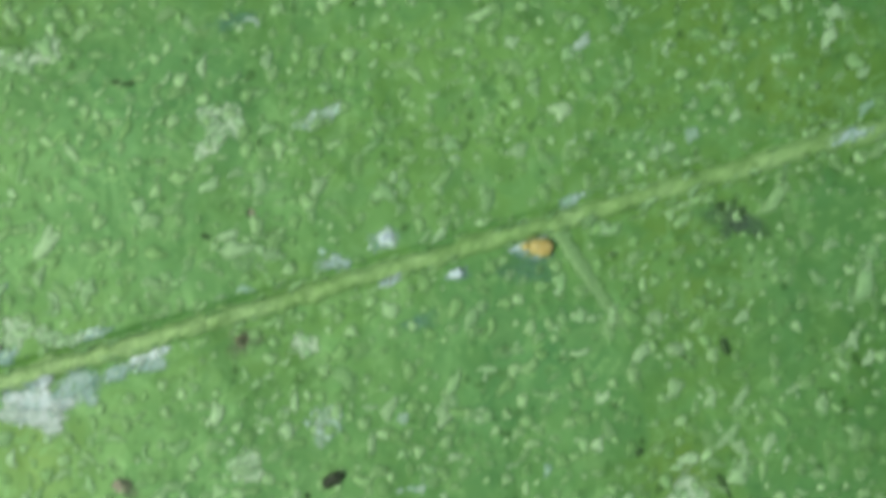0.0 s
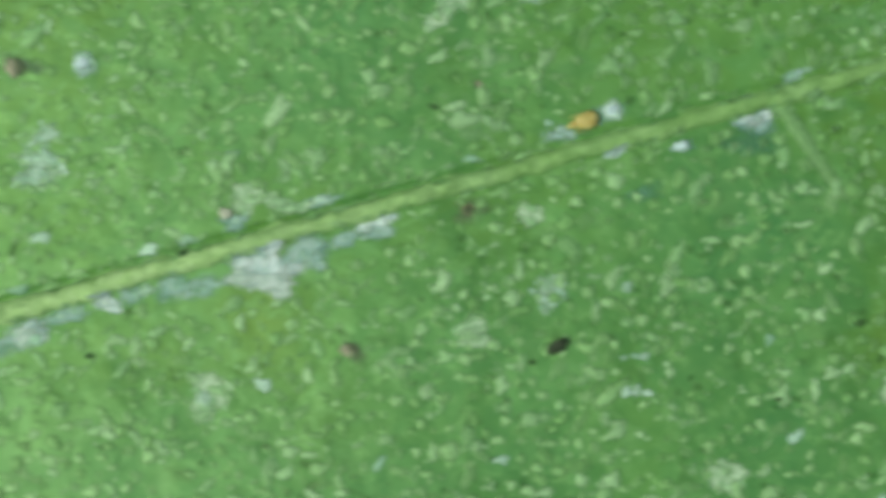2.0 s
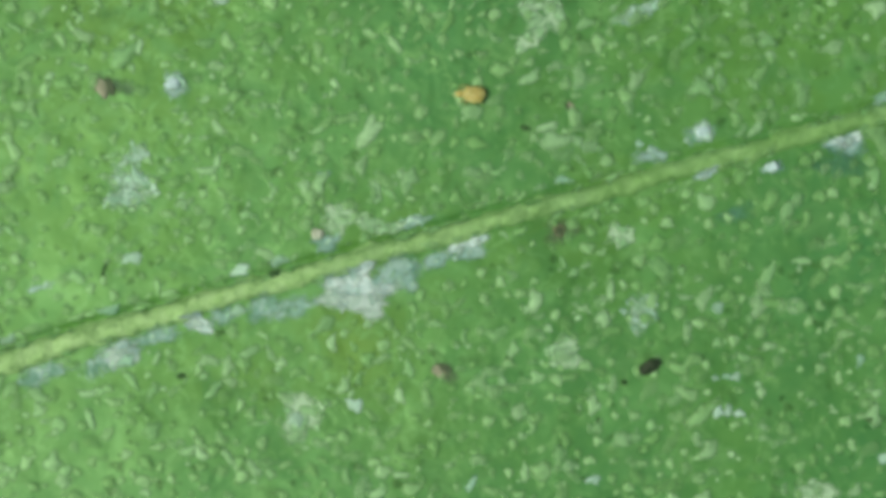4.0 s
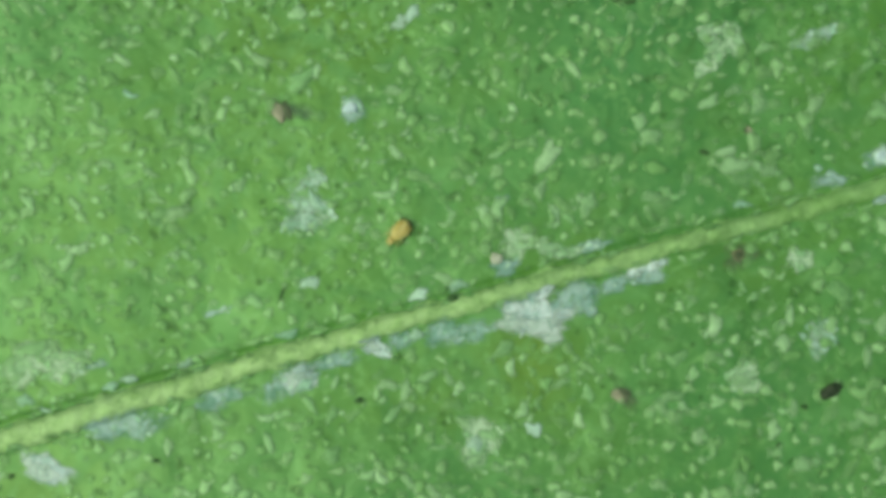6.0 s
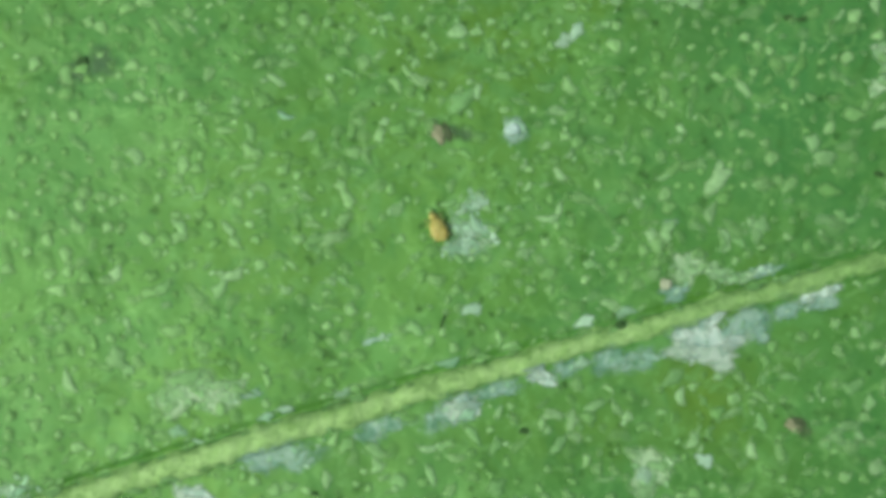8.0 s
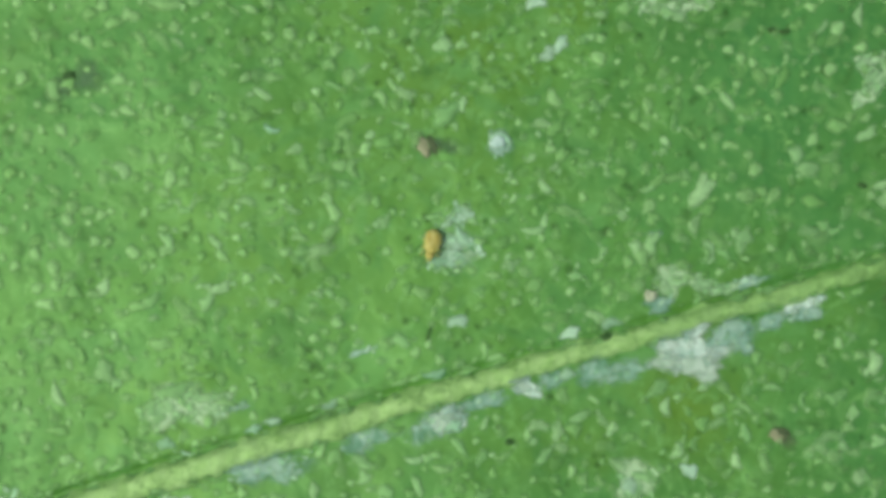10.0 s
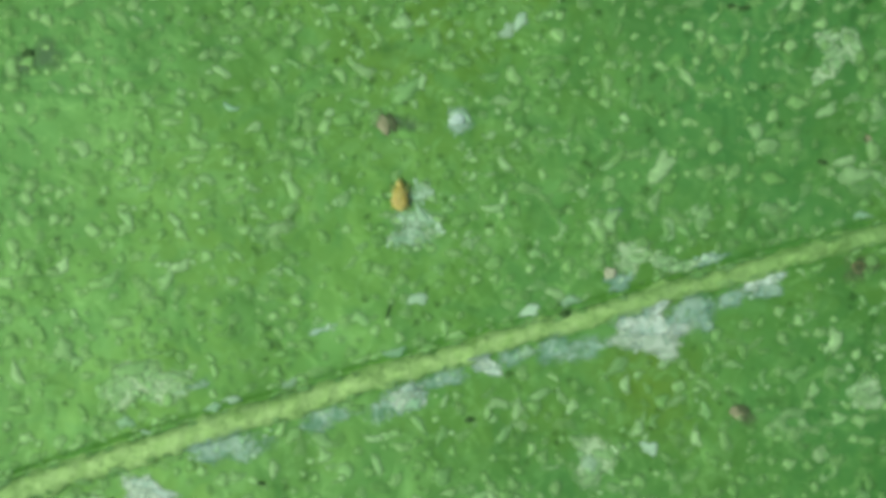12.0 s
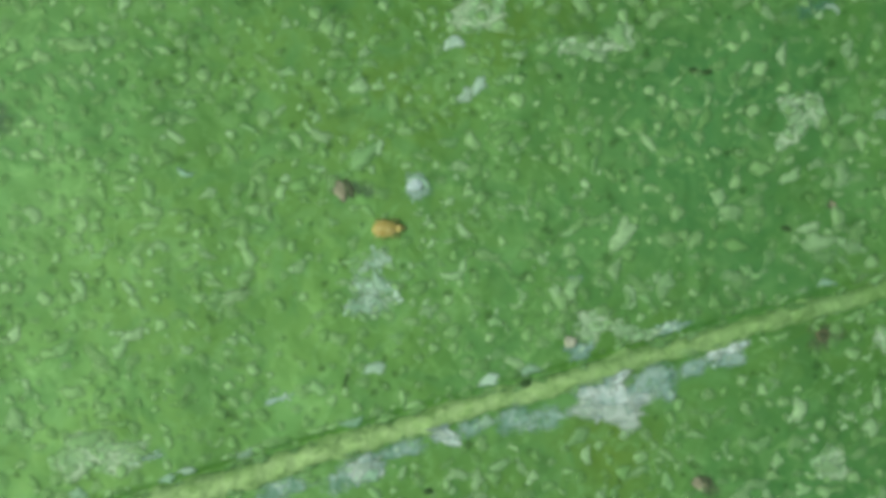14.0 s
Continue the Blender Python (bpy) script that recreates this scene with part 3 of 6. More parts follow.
PALE_FLECKS_6 = [
    (-5.20, -4.28, 0.19, 0.09, 0), (-5.14, -4.82, 0.21, 0.09, 140), (-5.13, -0.15, 0.19, 0.19, 0), (-5.12, -2.82, 0.21, 0.12, 90), (-5.10, -5.36, 0.26, 0.12, 170), (-5.10, -2.22, 0.13, 0.10, 90), (-5.08, 1.52, 0.14, 0.12, 0),
    (-4.76, -2.19, 0.21, 0.07, 170), (-4.75, -4.79, 0.12, 0.10, 0), (-4.54, -4.13, 0.13, 0.09, 20), (-4.35, 2.28, 0.15, 0.12, 60), (-4.29, -2.36, 0.23, 0.14, 90), (-4.28, 0.75, 0.26, 0.26, 0), (-4.13, -4.05, 0.19, 0.14, 0),
    (-4.12, -2.96, 0.23, 0.18, 0), (-4.00, -5.53, 0.26, 0.13, 85), (-3.95, 1.86, 0.17, 0.17, 0), (-3.94, -2.84, 0.31, 0.18, 0), (-3.93, -4.93, 0.21, 0.12, 90), (-3.93, -2.32, 0.21, 0.15, 0)]
lay_flecks(PALE_FLECKS_6, PALE_MESHES, "pale_fleck")
PALE_FLECKS_7 = [
    (-3.85, -0.98, 0.12, 0.12, 0), (-3.83, -4.77, 0.15, 0.11, 0), (-3.79, 3.44, 0.23, 0.11, 135), (-3.78, 0.17, 0.18, 0.12, 90), (-3.69, 1.86, 0.15, 0.10, 20), (-3.66, -2.51, 0.15, 0.12, 130), (-3.60, -3.38, 0.18, 0.15, 90),
    (-3.59, 2.87, 0.30, 0.14, 80), (-3.57, -4.98, 0.31, 0.13, 90), (-3.54, -5.39, 0.31, 0.15, 85), (-3.50, -4.22, 0.21, 0.14, 90), (-3.49, 1.25, 0.31, 0.08, 20), (-3.49, -3.59, 0.19, 0.18, 90), (-3.38, -1.85, 0.31, 0.19, 70),
    (-3.34, -2.90, 0.18, 0.12, 0), (-3.24, 0.56, 0.31, 0.08, 20), (-3.20, 2.78, 0.21, 0.17, 50), (-3.15, -4.92, 0.31, 0.08, 70), (-3.14, 0.38, 0.46, 0.07, 175), (-3.14, 1.42, 0.23, 0.09, 30)]
lay_flecks(PALE_FLECKS_7, PALE_MESHES, "pale_fleck")
PALE_FLECKS_8 = [
    (-3.12, -5.38, 0.31, 0.12, 30), (-3.04, 0.18, 0.31, 0.18, 170), (-3.02, -3.97, 0.21, 0.16, 90), (-3.02, -2.59, 0.36, 0.26, 0), (-2.84, -5.40, 0.18, 0.15, 0), (-2.79, 1.24, 0.21, 0.21, 0), (-2.74, -4.76, 0.18, 0.15, 0),
    (-2.73, 2.95, 0.15, 0.14, 0), (-2.72, 2.01, 0.26, 0.15, 10), (-2.71, -1.94, 0.15, 0.09, 20), (-2.65, 0.31, 0.21, 0.15, 0), (-2.61, -3.07, 0.13, 0.08, 0), (-2.60, -5.58, 0.26, 0.10, 0), (-2.56, -3.27, 0.21, 0.15, 90),
    (-2.50, -3.58, 0.18, 0.12, 90), (-2.43, -2.08, 0.19, 0.18, 0), (-2.34, -1.69, 0.26, 0.15, 90), (-2.30, -2.98, 0.23, 0.12, 90), (-2.28, 2.09, 0.21, 0.13, 10), (-2.16, -3.74, 0.31, 0.19, 0)]
lay_flecks(PALE_FLECKS_8, PALE_MESHES, "pale_fleck")
PALE_FLECKS_9 = [
    (-2.11, 0.86, 0.21, 0.12, 90), (-2.01, 1.25, 0.31, 0.21, 60), (-1.99, 3.14, 0.17, 0.10, 20), (-1.94, -4.74, 0.21, 0.09, 0), (-1.93, 2.58, 0.14, 0.14, 0), (-1.64, -1.40, 0.52, 0.14, 120), (-1.58, -5.24, 0.26, 0.13, 160),
    (-1.45, -4.57, 0.19, 0.13, 90), (-1.45, -3.18, 0.21, 0.12, 50), (-1.30, 1.79, 0.26, 0.13, 40), (-1.27, -2.25, 0.31, 0.15, 90), (-1.14, -3.75, 0.16, 0.12, 120), (-1.12, 1.15, 0.28, 0.26, 90), (-1.04, -1.78, 0.36, 0.18, 50),
    (-1.04, -4.93, 0.15, 0.09, 0), (-1.03, -4.56, 0.22, 0.18, 60), (-1.03, -0.44, 0.21, 0.19, 90), (-0.97, -3.87, 0.31, 0.19, 60), (-0.92, -4.18, 0.18, 0.10, 0), (-0.84, 1.23, 0.21, 0.14, 90)]
lay_flecks(PALE_FLECKS_9, PALE_MESHES, "pale_fleck")
PALE_FLECKS_10 = [
    (-0.73, 3.12, 0.17, 0.13, 0), (-0.50, -4.77, 0.19, 0.08, 5), (-0.49, -2.58, 0.23, 0.10, 150), (-0.45, 2.54, 0.17, 0.13, 30), (-0.30, -1.88, 0.24, 0.21, 90), (-0.26, -4.87, 0.16, 0.09, 20), (-0.26, -3.06, 0.13, 0.11, 90),
    (-0.22, -3.68, 0.12, 0.09, 0), (-0.20, 1.80, 0.20, 0.15, 0), (-0.20, -1.46, 0.41, 0.12, 60), (-0.16, -2.43, 0.19, 0.10, 0), (-0.04, -3.76, 0.12, 0.09, 0), (0.08, -0.56, 0.29, 0.21, 60), (0.10, -4.83, 0.14, 0.08, 0),
    (0.28, 1.05, 0.40, 0.19, 80), (0.29, -1.87, 0.15, 0.15, 0), (0.29, -1.25, 0.21, 0.12, 0), (0.44, -3.20, 0.11, 0.09, 0), (0.62, 3.20, 0.17, 0.14, 0), (0.68, -0.99, 0.15, 0.12, 0)]
lay_flecks(PALE_FLECKS_10, PALE_MESHES, "pale_fleck")
PALE_FLECKS_11 = [
    (0.70, 1.72, 0.28, 0.18, 20), (0.73, -3.31, 0.10, 0.07, 0), (0.92, 2.57, 0.17, 0.17, 0), (0.96, -2.97, 0.13, 0.10, 0), (1.04, -1.49, 0.26, 0.19, 0), (1.04, -4.40, 0.19, 0.11, 30), (1.21, -4.87, 0.15, 0.12, 40),
    (1.27, -0.06, 0.21, 0.15, 90), (1.28, -0.55, 0.19, 0.15, 90), (1.28, -3.35, 0.26, 0.18, 90), (1.28, 2.26, 0.28, 0.21, 150), (1.31, -3.05, 0.12, 0.10, 0), (1.37, 3.02, 0.17, 0.15, 90), (1.52, -4.74, 0.12, 0.11, 0),
    (1.52, 3.47, 0.17, 0.15, 0), (1.53, -0.52, 0.16, 0.16, 0), (1.53, -0.93, 0.26, 0.18, 20), (1.58, -2.25, 0.18, 0.13, 90), (1.65, 0.77, 0.23, 0.19, 90), (1.72, -3.27, 0.26, 0.12, 90)]
lay_flecks(PALE_FLECKS_11, PALE_MESHES, "pale_fleck")
PALE_FLECKS_12 = [
    (1.76, -2.24, 0.15, 0.14, 90), (1.83, -1.62, 0.19, 0.10, 40), (1.92, -5.22, 0.19, 0.14, 0), (1.93, -3.03, 0.21, 0.13, 0), (1.96, -0.52, 0.26, 0.15, 90), (1.99, 0.65, 0.21, 0.13, 30), (2.05, 3.36, 0.17, 0.11, 0),
    (2.06, -2.57, 0.12, 0.09, 0), (2.11, 2.61, 0.26, 0.13, 20), (2.13, 3.55, 0.17, 0.13, 90), (2.34, 1.93, 0.19, 0.09, 40), (2.35, -1.03, 0.31, 0.21, 50), (2.40, -4.57, 0.14, 0.12, 0), (2.54, 1.67, 0.18, 0.12, 60),
    (2.54, -0.54, 0.19, 0.15, 0), (2.68, -4.30, 0.21, 0.13, 50), (2.70, 3.08, 0.15, 0.10, 90), (2.71, -5.15, 0.15, 0.07, 0), (2.74, 1.76, 0.15, 0.10, 30), (2.75, -3.95, 0.10, 0.08, 0)]
lay_flecks(PALE_FLECKS_12, PALE_MESHES, "pale_fleck")
PALE_FLECKS_13 = [
    (2.79, -5.41, 0.21, 0.12, 170), (2.79, -1.49, 0.29, 0.19, 85), (2.81, -0.98, 0.21, 0.21, 0), (2.92, -4.07, 0.21, 0.15, 90), (2.98, -2.44, 0.31, 0.12, 20), (3.06, 2.35, 0.19, 0.11, 40), (3.06, 1.17, 0.26, 0.15, 60),
    (3.27, -1.64, 0.19, 0.12, 60), (3.38, 2.56, 0.21, 0.13, 0), (3.52, -0.37, 0.23, 0.09, 20), (3.53, 3.13, 0.21, 0.13, 0), (3.55, -2.05, 0.31, 0.14, 40), (3.63, -2.66, 0.23, 0.21, 40), (3.63, 2.18, 0.17, 0.10, 40),
    (3.67, -2.28, 0.26, 0.15, 130), (3.69, -1.59, 0.36, 0.13, 60), (3.70, -0.53, 0.23, 0.09, 30), (4.00, -3.09, 0.21, 0.13, 90), (4.04, -2.22, 0.31, 0.11, 70), (4.12, 0.19, 0.15, 0.08, 40)]
lay_flecks(PALE_FLECKS_13, PALE_MESHES, "pale_fleck")
PALE_FLECKS_14 = [
    (4.19, -2.50, 0.19, 0.13, 90), (4.36, -1.48, 0.23, 0.09, 30), (4.47, -3.57, 0.31, 0.12, 80), (4.52, -2.81, 0.19, 0.12, 0), (4.57, -4.05, 0.19, 0.15, 60), (4.71, -0.01, 0.23, 0.11, 130), (4.74, -1.68, 0.21, 0.15, 90),
    (4.90, 0.43, 0.25, 0.13, 15), (4.90, 3.24, 0.34, 0.10, 60), (4.95, -0.38, 0.17, 0.09, 30), (4.99, 3.58, 0.21, 0.19, 0), (5.16, -0.83, 0.19, 0.13, 50), (5.21, -0.27, 0.21, 0.14, 90), (5.32, -0.10, 0.56, 0.13, 70),
    (5.34, 3.22, 0.13, 0.09, 0), (5.36, 2.77, 0.17, 0.14, 40), (5.38, -1.07, 0.26, 0.13, 50), (5.45, 0.34, 0.19, 0.19, 0)]
lay_flecks(PALE_FLECKS_14, PALE_MESHES, "pale_fleck")
CHALKY_FLECKS_1 = [
    (-11.81, -2.83, 0.18, 0.11, 0), (-10.26, -2.88, 0.15, 0.09, 10), (-9.34, -2.69, 0.15, 0.09, 0), (-9.17, 0.01, 0.17, 0.09, 30), (-9.09, -0.39, 0.15, 0.11, 20), (-9.07, -2.76, 0.28, 0.11, 10), (-8.96, -0.18, 0.30, 0.17, 120),
    (-7.52, -2.04, 0.17, 0.14, 60), (-6.33, -0.13, 0.15, 0.09, 10), (-5.12, -0.75, 0.11, 0.09, 0), (-3.55, -5.27, 0.20, 0.15, 60), (-3.02, -0.17, 0.20, 0.08, 0), (-1.96, 0.35, 0.11, 0.08, 0), (-1.08, 0.54, 0.28, 0.20, 60),
    (-0.72, -3.31, 0.15, 0.11, 80), (-0.61, -2.85, 0.12, 0.09, 0)]
lay_flecks(CHALKY_FLECKS_1, WHITE_MESHES, "white_fleck")
SOFT_FLECKS_1 = [
    (-14.01, 1.55, 0.23, 0.11, 140), (-13.74, -1.57, 0.15, 0.09, 130), (-13.38, -2.59, 0.12, 0.09, 0), (-13.23, -2.51, 0.23, 0.12, 20), (-13.11, -2.72, 0.23, 0.11, 30), (-13.09, 0.21, 0.15, 0.09, 0), (-13.00, -2.51, 0.18, 0.09, 0),
    (-12.93, -2.31, 0.46, 0.08, 10), (-12.91, 3.08, 0.15, 0.14, 0), (-12.90, 2.47, 0.20, 0.09, 140), (-12.88, 0.26, 0.15, 0.09, 120), (-12.79, 0.17, 0.20, 0.08, 0), (-12.77, -2.47, 0.23, 0.11, 130), (-12.73, -2.70, 0.12, 0.11, 0),
    (-12.68, 0.26, 0.15, 0.09, 60), (-12.68, 3.07, 0.20, 0.15, 0), (-12.65, -0.78, 0.15, 0.09, 40), (-12.47, -2.40, 0.26, 0.07, 10), (-12.44, -5.14, 0.23, 0.09, 5), (-12.44, 3.58, 0.17, 0.14, 0)]
SOFT_FLECKS_2 = [
    (-12.37, -0.27, 0.26, 0.11, 130), (-11.95, -0.02, 0.15, 0.08, 10), (-11.79, -1.66, 0.17, 0.08, 165), (-11.53, 2.22, 0.14, 0.11, 30), (-11.30, 0.18, 0.21, 0.08, 160), (-11.27, 1.01, 0.21, 0.11, 15), (-10.95, -0.97, 0.14, 0.11, 160),
    (-10.94, -2.54, 0.08, 0.08, 0), (-10.37, -1.63, 0.12, 0.09, 0), (-10.32, 2.14, 0.20, 0.09, 40), (-10.29, -3.27, 0.31, 0.06, 160), (-10.27, 2.45, 0.14, 0.08, 120), (-10.24, 1.22, 0.12, 0.09, 0), (-10.24, 3.31, 0.15, 0.11, 90),
    (-10.21, 2.66, 0.17, 0.11, 0), (-10.05, -4.87, 0.14, 0.11, 160), (-9.60, -3.22, 0.23, 0.11, 0), (-9.60, 0.62, 0.14, 0.09, 0), (-9.43, -0.18, 0.17, 0.08, 170), (-9.41, -2.99, 0.23, 0.14, 20)]
SOFT_FLECKS_3 = [
    (-9.36, 0.11, 0.21, 0.09, 15), (-9.28, -0.26, 0.18, 0.08, 160), (-9.20, -0.64, 0.18, 0.08, 130), (-9.18, 2.93, 0.14, 0.11, 0), (-9.10, 2.77, 0.18, 0.11, 165), (-9.09, 0.16, 0.15, 0.09, 60), (-9.01, -0.52, 0.23, 0.09, 30),
    (-8.99, -3.03, 0.28, 0.11, 125), (-8.98, 1.64, 0.20, 0.11, 60), (-8.82, 0.05, 0.15, 0.09, 130), (-8.74, -4.58, 0.14, 0.09, 0), (-8.68, -3.18, 0.23, 0.08, 60), (-8.65, -2.72, 0.20, 0.09, 65), (-8.45, 0.73, 0.14, 0.08, 160),
    (-8.37, -3.90, 0.17, 0.11, 150), (-8.33, 0.63, 0.12, 0.09, 40), (-8.29, -5.07, 0.19, 0.09, 140), (-8.27, 0.35, 0.14, 0.09, 60), (-8.03, 0.38, 0.14, 0.08, 10), (-8.03, 0.90, 0.15, 0.08, 30)]
SOFT_FLECKS_4 = [
    (-7.99, -0.08, 0.27, 0.06, 5), (-7.85, 0.05, 0.20, 0.08, 75), (-7.84, 0.51, 0.23, 0.08, 125), (-7.71, 0.79, 0.14, 0.11, 40), (-7.70, -0.64, 0.15, 0.09, 40), (-7.35, -2.61, 0.28, 0.08, 25), (-7.31, 1.00, 0.18, 0.06, 160),
    (-7.26, 0.81, 0.11, 0.08, 90), (-7.24, -4.22, 0.26, 0.11, 125), (-7.10, 2.88, 0.20, 0.12, 0), (-7.05, 3.04, 0.12, 0.08, 30), (-7.04, -0.36, 0.14, 0.09, 40), (-7.02, -5.16, 0.15, 0.08, 10), (-7.02, -4.27, 0.17, 0.09, 140),
    (-6.97, 0.89, 0.15, 0.09, 60), (-6.78, 0.13, 0.17, 0.11, 120), (-6.66, -3.74, 0.31, 0.12, 30), (-6.51, -3.43, 0.26, 0.14, 160), (-6.48, 3.02, 0.14, 0.11, 0), (-6.42, 0.51, 0.23, 0.09, 30)]
SOFT_FLECKS_5 = [
    (-6.33, 2.98, 0.23, 0.12, 10), (-6.30, -2.22, 0.31, 0.11, 30), (-6.23, 1.00, 0.12, 0.11, 0), (-6.21, 1.15, 0.14, 0.09, 150), (-6.21, 1.86, 0.12, 0.09, 40), (-6.06, 2.85, 0.26, 0.14, 155), (-6.03, 3.00, 0.17, 0.09, 45),
    (-5.85, -5.04, 0.22, 0.08, 150), (-5.78, 0.34, 0.14, 0.11, 70), (-5.75, -4.46, 0.31, 0.11, 65), (-5.69, -2.20, 0.15, 0.11, 10), (-5.61, -0.32, 0.26, 0.12, 110), (-5.61, 0.55, 0.18, 0.11, 10), (-5.44, -4.44, 0.14, 0.09, 130),
    (-5.42, -0.39, 0.20, 0.11, 150), (-5.27, -0.11, 0.12, 0.09, 60), (-4.86, 2.41, 0.11, 0.09, 0), (-4.75, 0.17, 0.12, 0.08, 0), (-4.41, 0.76, 0.09, 0.08, 0), (-4.26, -0.09, 0.27, 0.17, 170)]
SOFT_FLECKS_6 = [
    (-4.18, 2.38, 0.11, 0.09, 140), (-4.10, 2.69, 0.21, 0.09, 50), (-4.06, -5.32, 0.14, 0.09, 0), (-3.96, -0.07, 0.18, 0.11, 0), (-3.82, -2.26, 0.15, 0.10, 40), (-3.67, -1.51, 0.12, 0.09, 20), (-3.64, -5.52, 0.23, 0.09, 20),
    (-3.40, -2.69, 0.13, 0.09, 20), (-3.33, -0.27, 0.18, 0.08, 20), (-3.30, -4.89, 0.09, 0.08, 0), (-3.28, -2.35, 0.13, 0.09, 0), (-3.19, -2.22, 0.13, 0.09, 140), (-3.09, 3.41, 0.11, 0.09, 0), (-3.00, -1.32, 0.18, 0.07, 110),
    (-2.90, -4.11, 0.15, 0.14, 0), (-2.85, -1.45, 0.16, 0.09, 20), (-2.82, -1.88, 0.09, 0.07, 0), (-2.80, 0.14, 0.14, 0.08, 150), (-2.80, 0.33, 0.15, 0.07, 150), (-2.79, 2.52, 0.20, 0.08, 25)]
SOFT_FLECKS_7 = [
    (-2.78, -2.07, 0.10, 0.07, 0), (-2.68, -1.34, 0.12, 0.07, 30), (-2.06, -5.21, 0.18, 0.08, 150), (-2.06, -5.02, 0.23, 0.11, 0), (-2.00, -3.71, 0.23, 0.09, 0), (-1.75, -3.54, 0.14, 0.12, 150), (-1.74, -5.07, 0.09, 0.07, 0),
    (-1.44, -4.76, 0.14, 0.12, 60), (-1.43, 3.75, 0.15, 0.08, 0), (-1.41, -5.28, 0.40, 0.09, 165), (-1.29, -1.76, 0.20, 0.06, 0), (-1.18, -3.45, 0.22, 0.08, 25), (-0.89, -5.06, 0.08, 0.06, 0), (-0.86, -2.39, 0.14, 0.11, 90),
    (-0.85, -1.63, 0.14, 0.08, 30), (-0.73, 3.74, 0.12, 0.08, 0), (-0.66, -3.92, 0.11, 0.09, 0), (-0.56, 0.54, 0.20, 0.06, 50), (-0.45, -3.46, 0.14, 0.06, 130), (-0.41, -5.53, 0.14, 0.11, 40)]
SOFT_FLECKS_8 = [
    (-0.40, 1.20, 0.18, 0.11, 140), (-0.36, 0.58, 0.26, 0.08, 45), (-0.24, -3.53, 0.12, 0.09, 0), (0.07, -4.41, 0.12, 0.09, 140), (0.59, -2.54, 0.14, 0.07, 20), (1.24, -5.06, 0.11, 0.09, 0), (1.44, 1.84, 0.11, 0.08, 30),
    (1.66, -4.92, 0.20, 0.09, 115), (1.68, 2.46, 0.15, 0.09, 30), (1.90, -3.89, 0.12, 0.09, 0), (2.16, -2.97, 0.21, 0.08, 25), (2.25, -5.33, 0.23, 0.09, 120), (2.36, -4.85, 0.12, 0.09, 20), (3.33, -2.49, 0.23, 0.09, 160),
    (3.45, -2.18, 0.28, 0.11, 45), (3.54, 1.26, 0.15, 0.09, 20), (3.65, -4.85, 0.27, 0.18, 85), (3.80, 0.04, 0.12, 0.07, 30), (5.38, 0.12, 0.27, 0.08, 70)]
DIM_FLECKS_1 = [
    (-13.92, 0.25, 0.11, 0.06, 0), (-13.90, 1.83, 0.12, 0.09, 0), (-13.88, 3.53, 0.19, 0.14, 150), (-13.87, 2.47, 0.15, 0.11, 0), (-13.67, -1.26, 0.15, 0.12, 0), (-13.61, -2.90, 0.18, 0.11, 120), (-13.59, 1.53, 0.23, 0.11, 160),
    (-13.51, -1.87, 0.17, 0.08, 140), (-13.34, 0.13, 0.12, 0.12, 0), (-13.33, -0.62, 0.17, 0.12, 60), (-13.31, 1.24, 0.14, 0.09, 0), (-13.29, 2.32, 0.18, 0.11, 160), (-13.27, 0.68, 0.18, 0.09, 150), (-13.10, -0.80, 0.12, 0.11, 0),
    (-13.10, 3.04, 0.46, 0.09, 0), (-13.08, -0.08, 0.15, 0.08, 0), (-13.04, -0.39, 0.20, 0.14, 0), (-12.85, 1.22, 0.17, 0.12, 0), (-12.79, -1.18, 0.34, 0.06, 130), (-12.73, 3.26, 0.15, 0.11, 140)]
DIM_FLECKS_2 = [
    (-12.54, 3.41, 0.20, 0.14, 0), (-12.51, -1.64, 0.15, 0.08, 0), (-12.49, 3.14, 0.17, 0.15, 0), (-12.47, 1.24, 0.23, 0.15, 0), (-12.42, 1.95, 0.11, 0.08, 0), (-12.37, -4.55, 0.16, 0.09, 140), (-12.31, 2.45, 0.09, 0.06, 0),
    (-12.27, 0.50, 0.15, 0.11, 40), (-12.20, -2.47, 0.30, 0.06, 160), (-12.14, 2.93, 0.20, 0.09, 140), (-12.10, -5.48, 0.19, 0.19, 0), (-12.10, 3.20, 0.15, 0.09, 150), (-12.09, -2.28, 0.11, 0.08, 0), (-12.07, 2.16, 0.14, 0.06, 160),
    (-11.93, -4.93, 0.14, 0.07, 0), (-11.91, -0.76, 0.18, 0.12, 0), (-11.88, -5.48, 0.12, 0.09, 40), (-11.86, -2.16, 0.15, 0.08, 140), (-11.83, -4.13, 0.11, 0.08, 0), (-11.83, 3.16, 0.14, 0.08, 150)]
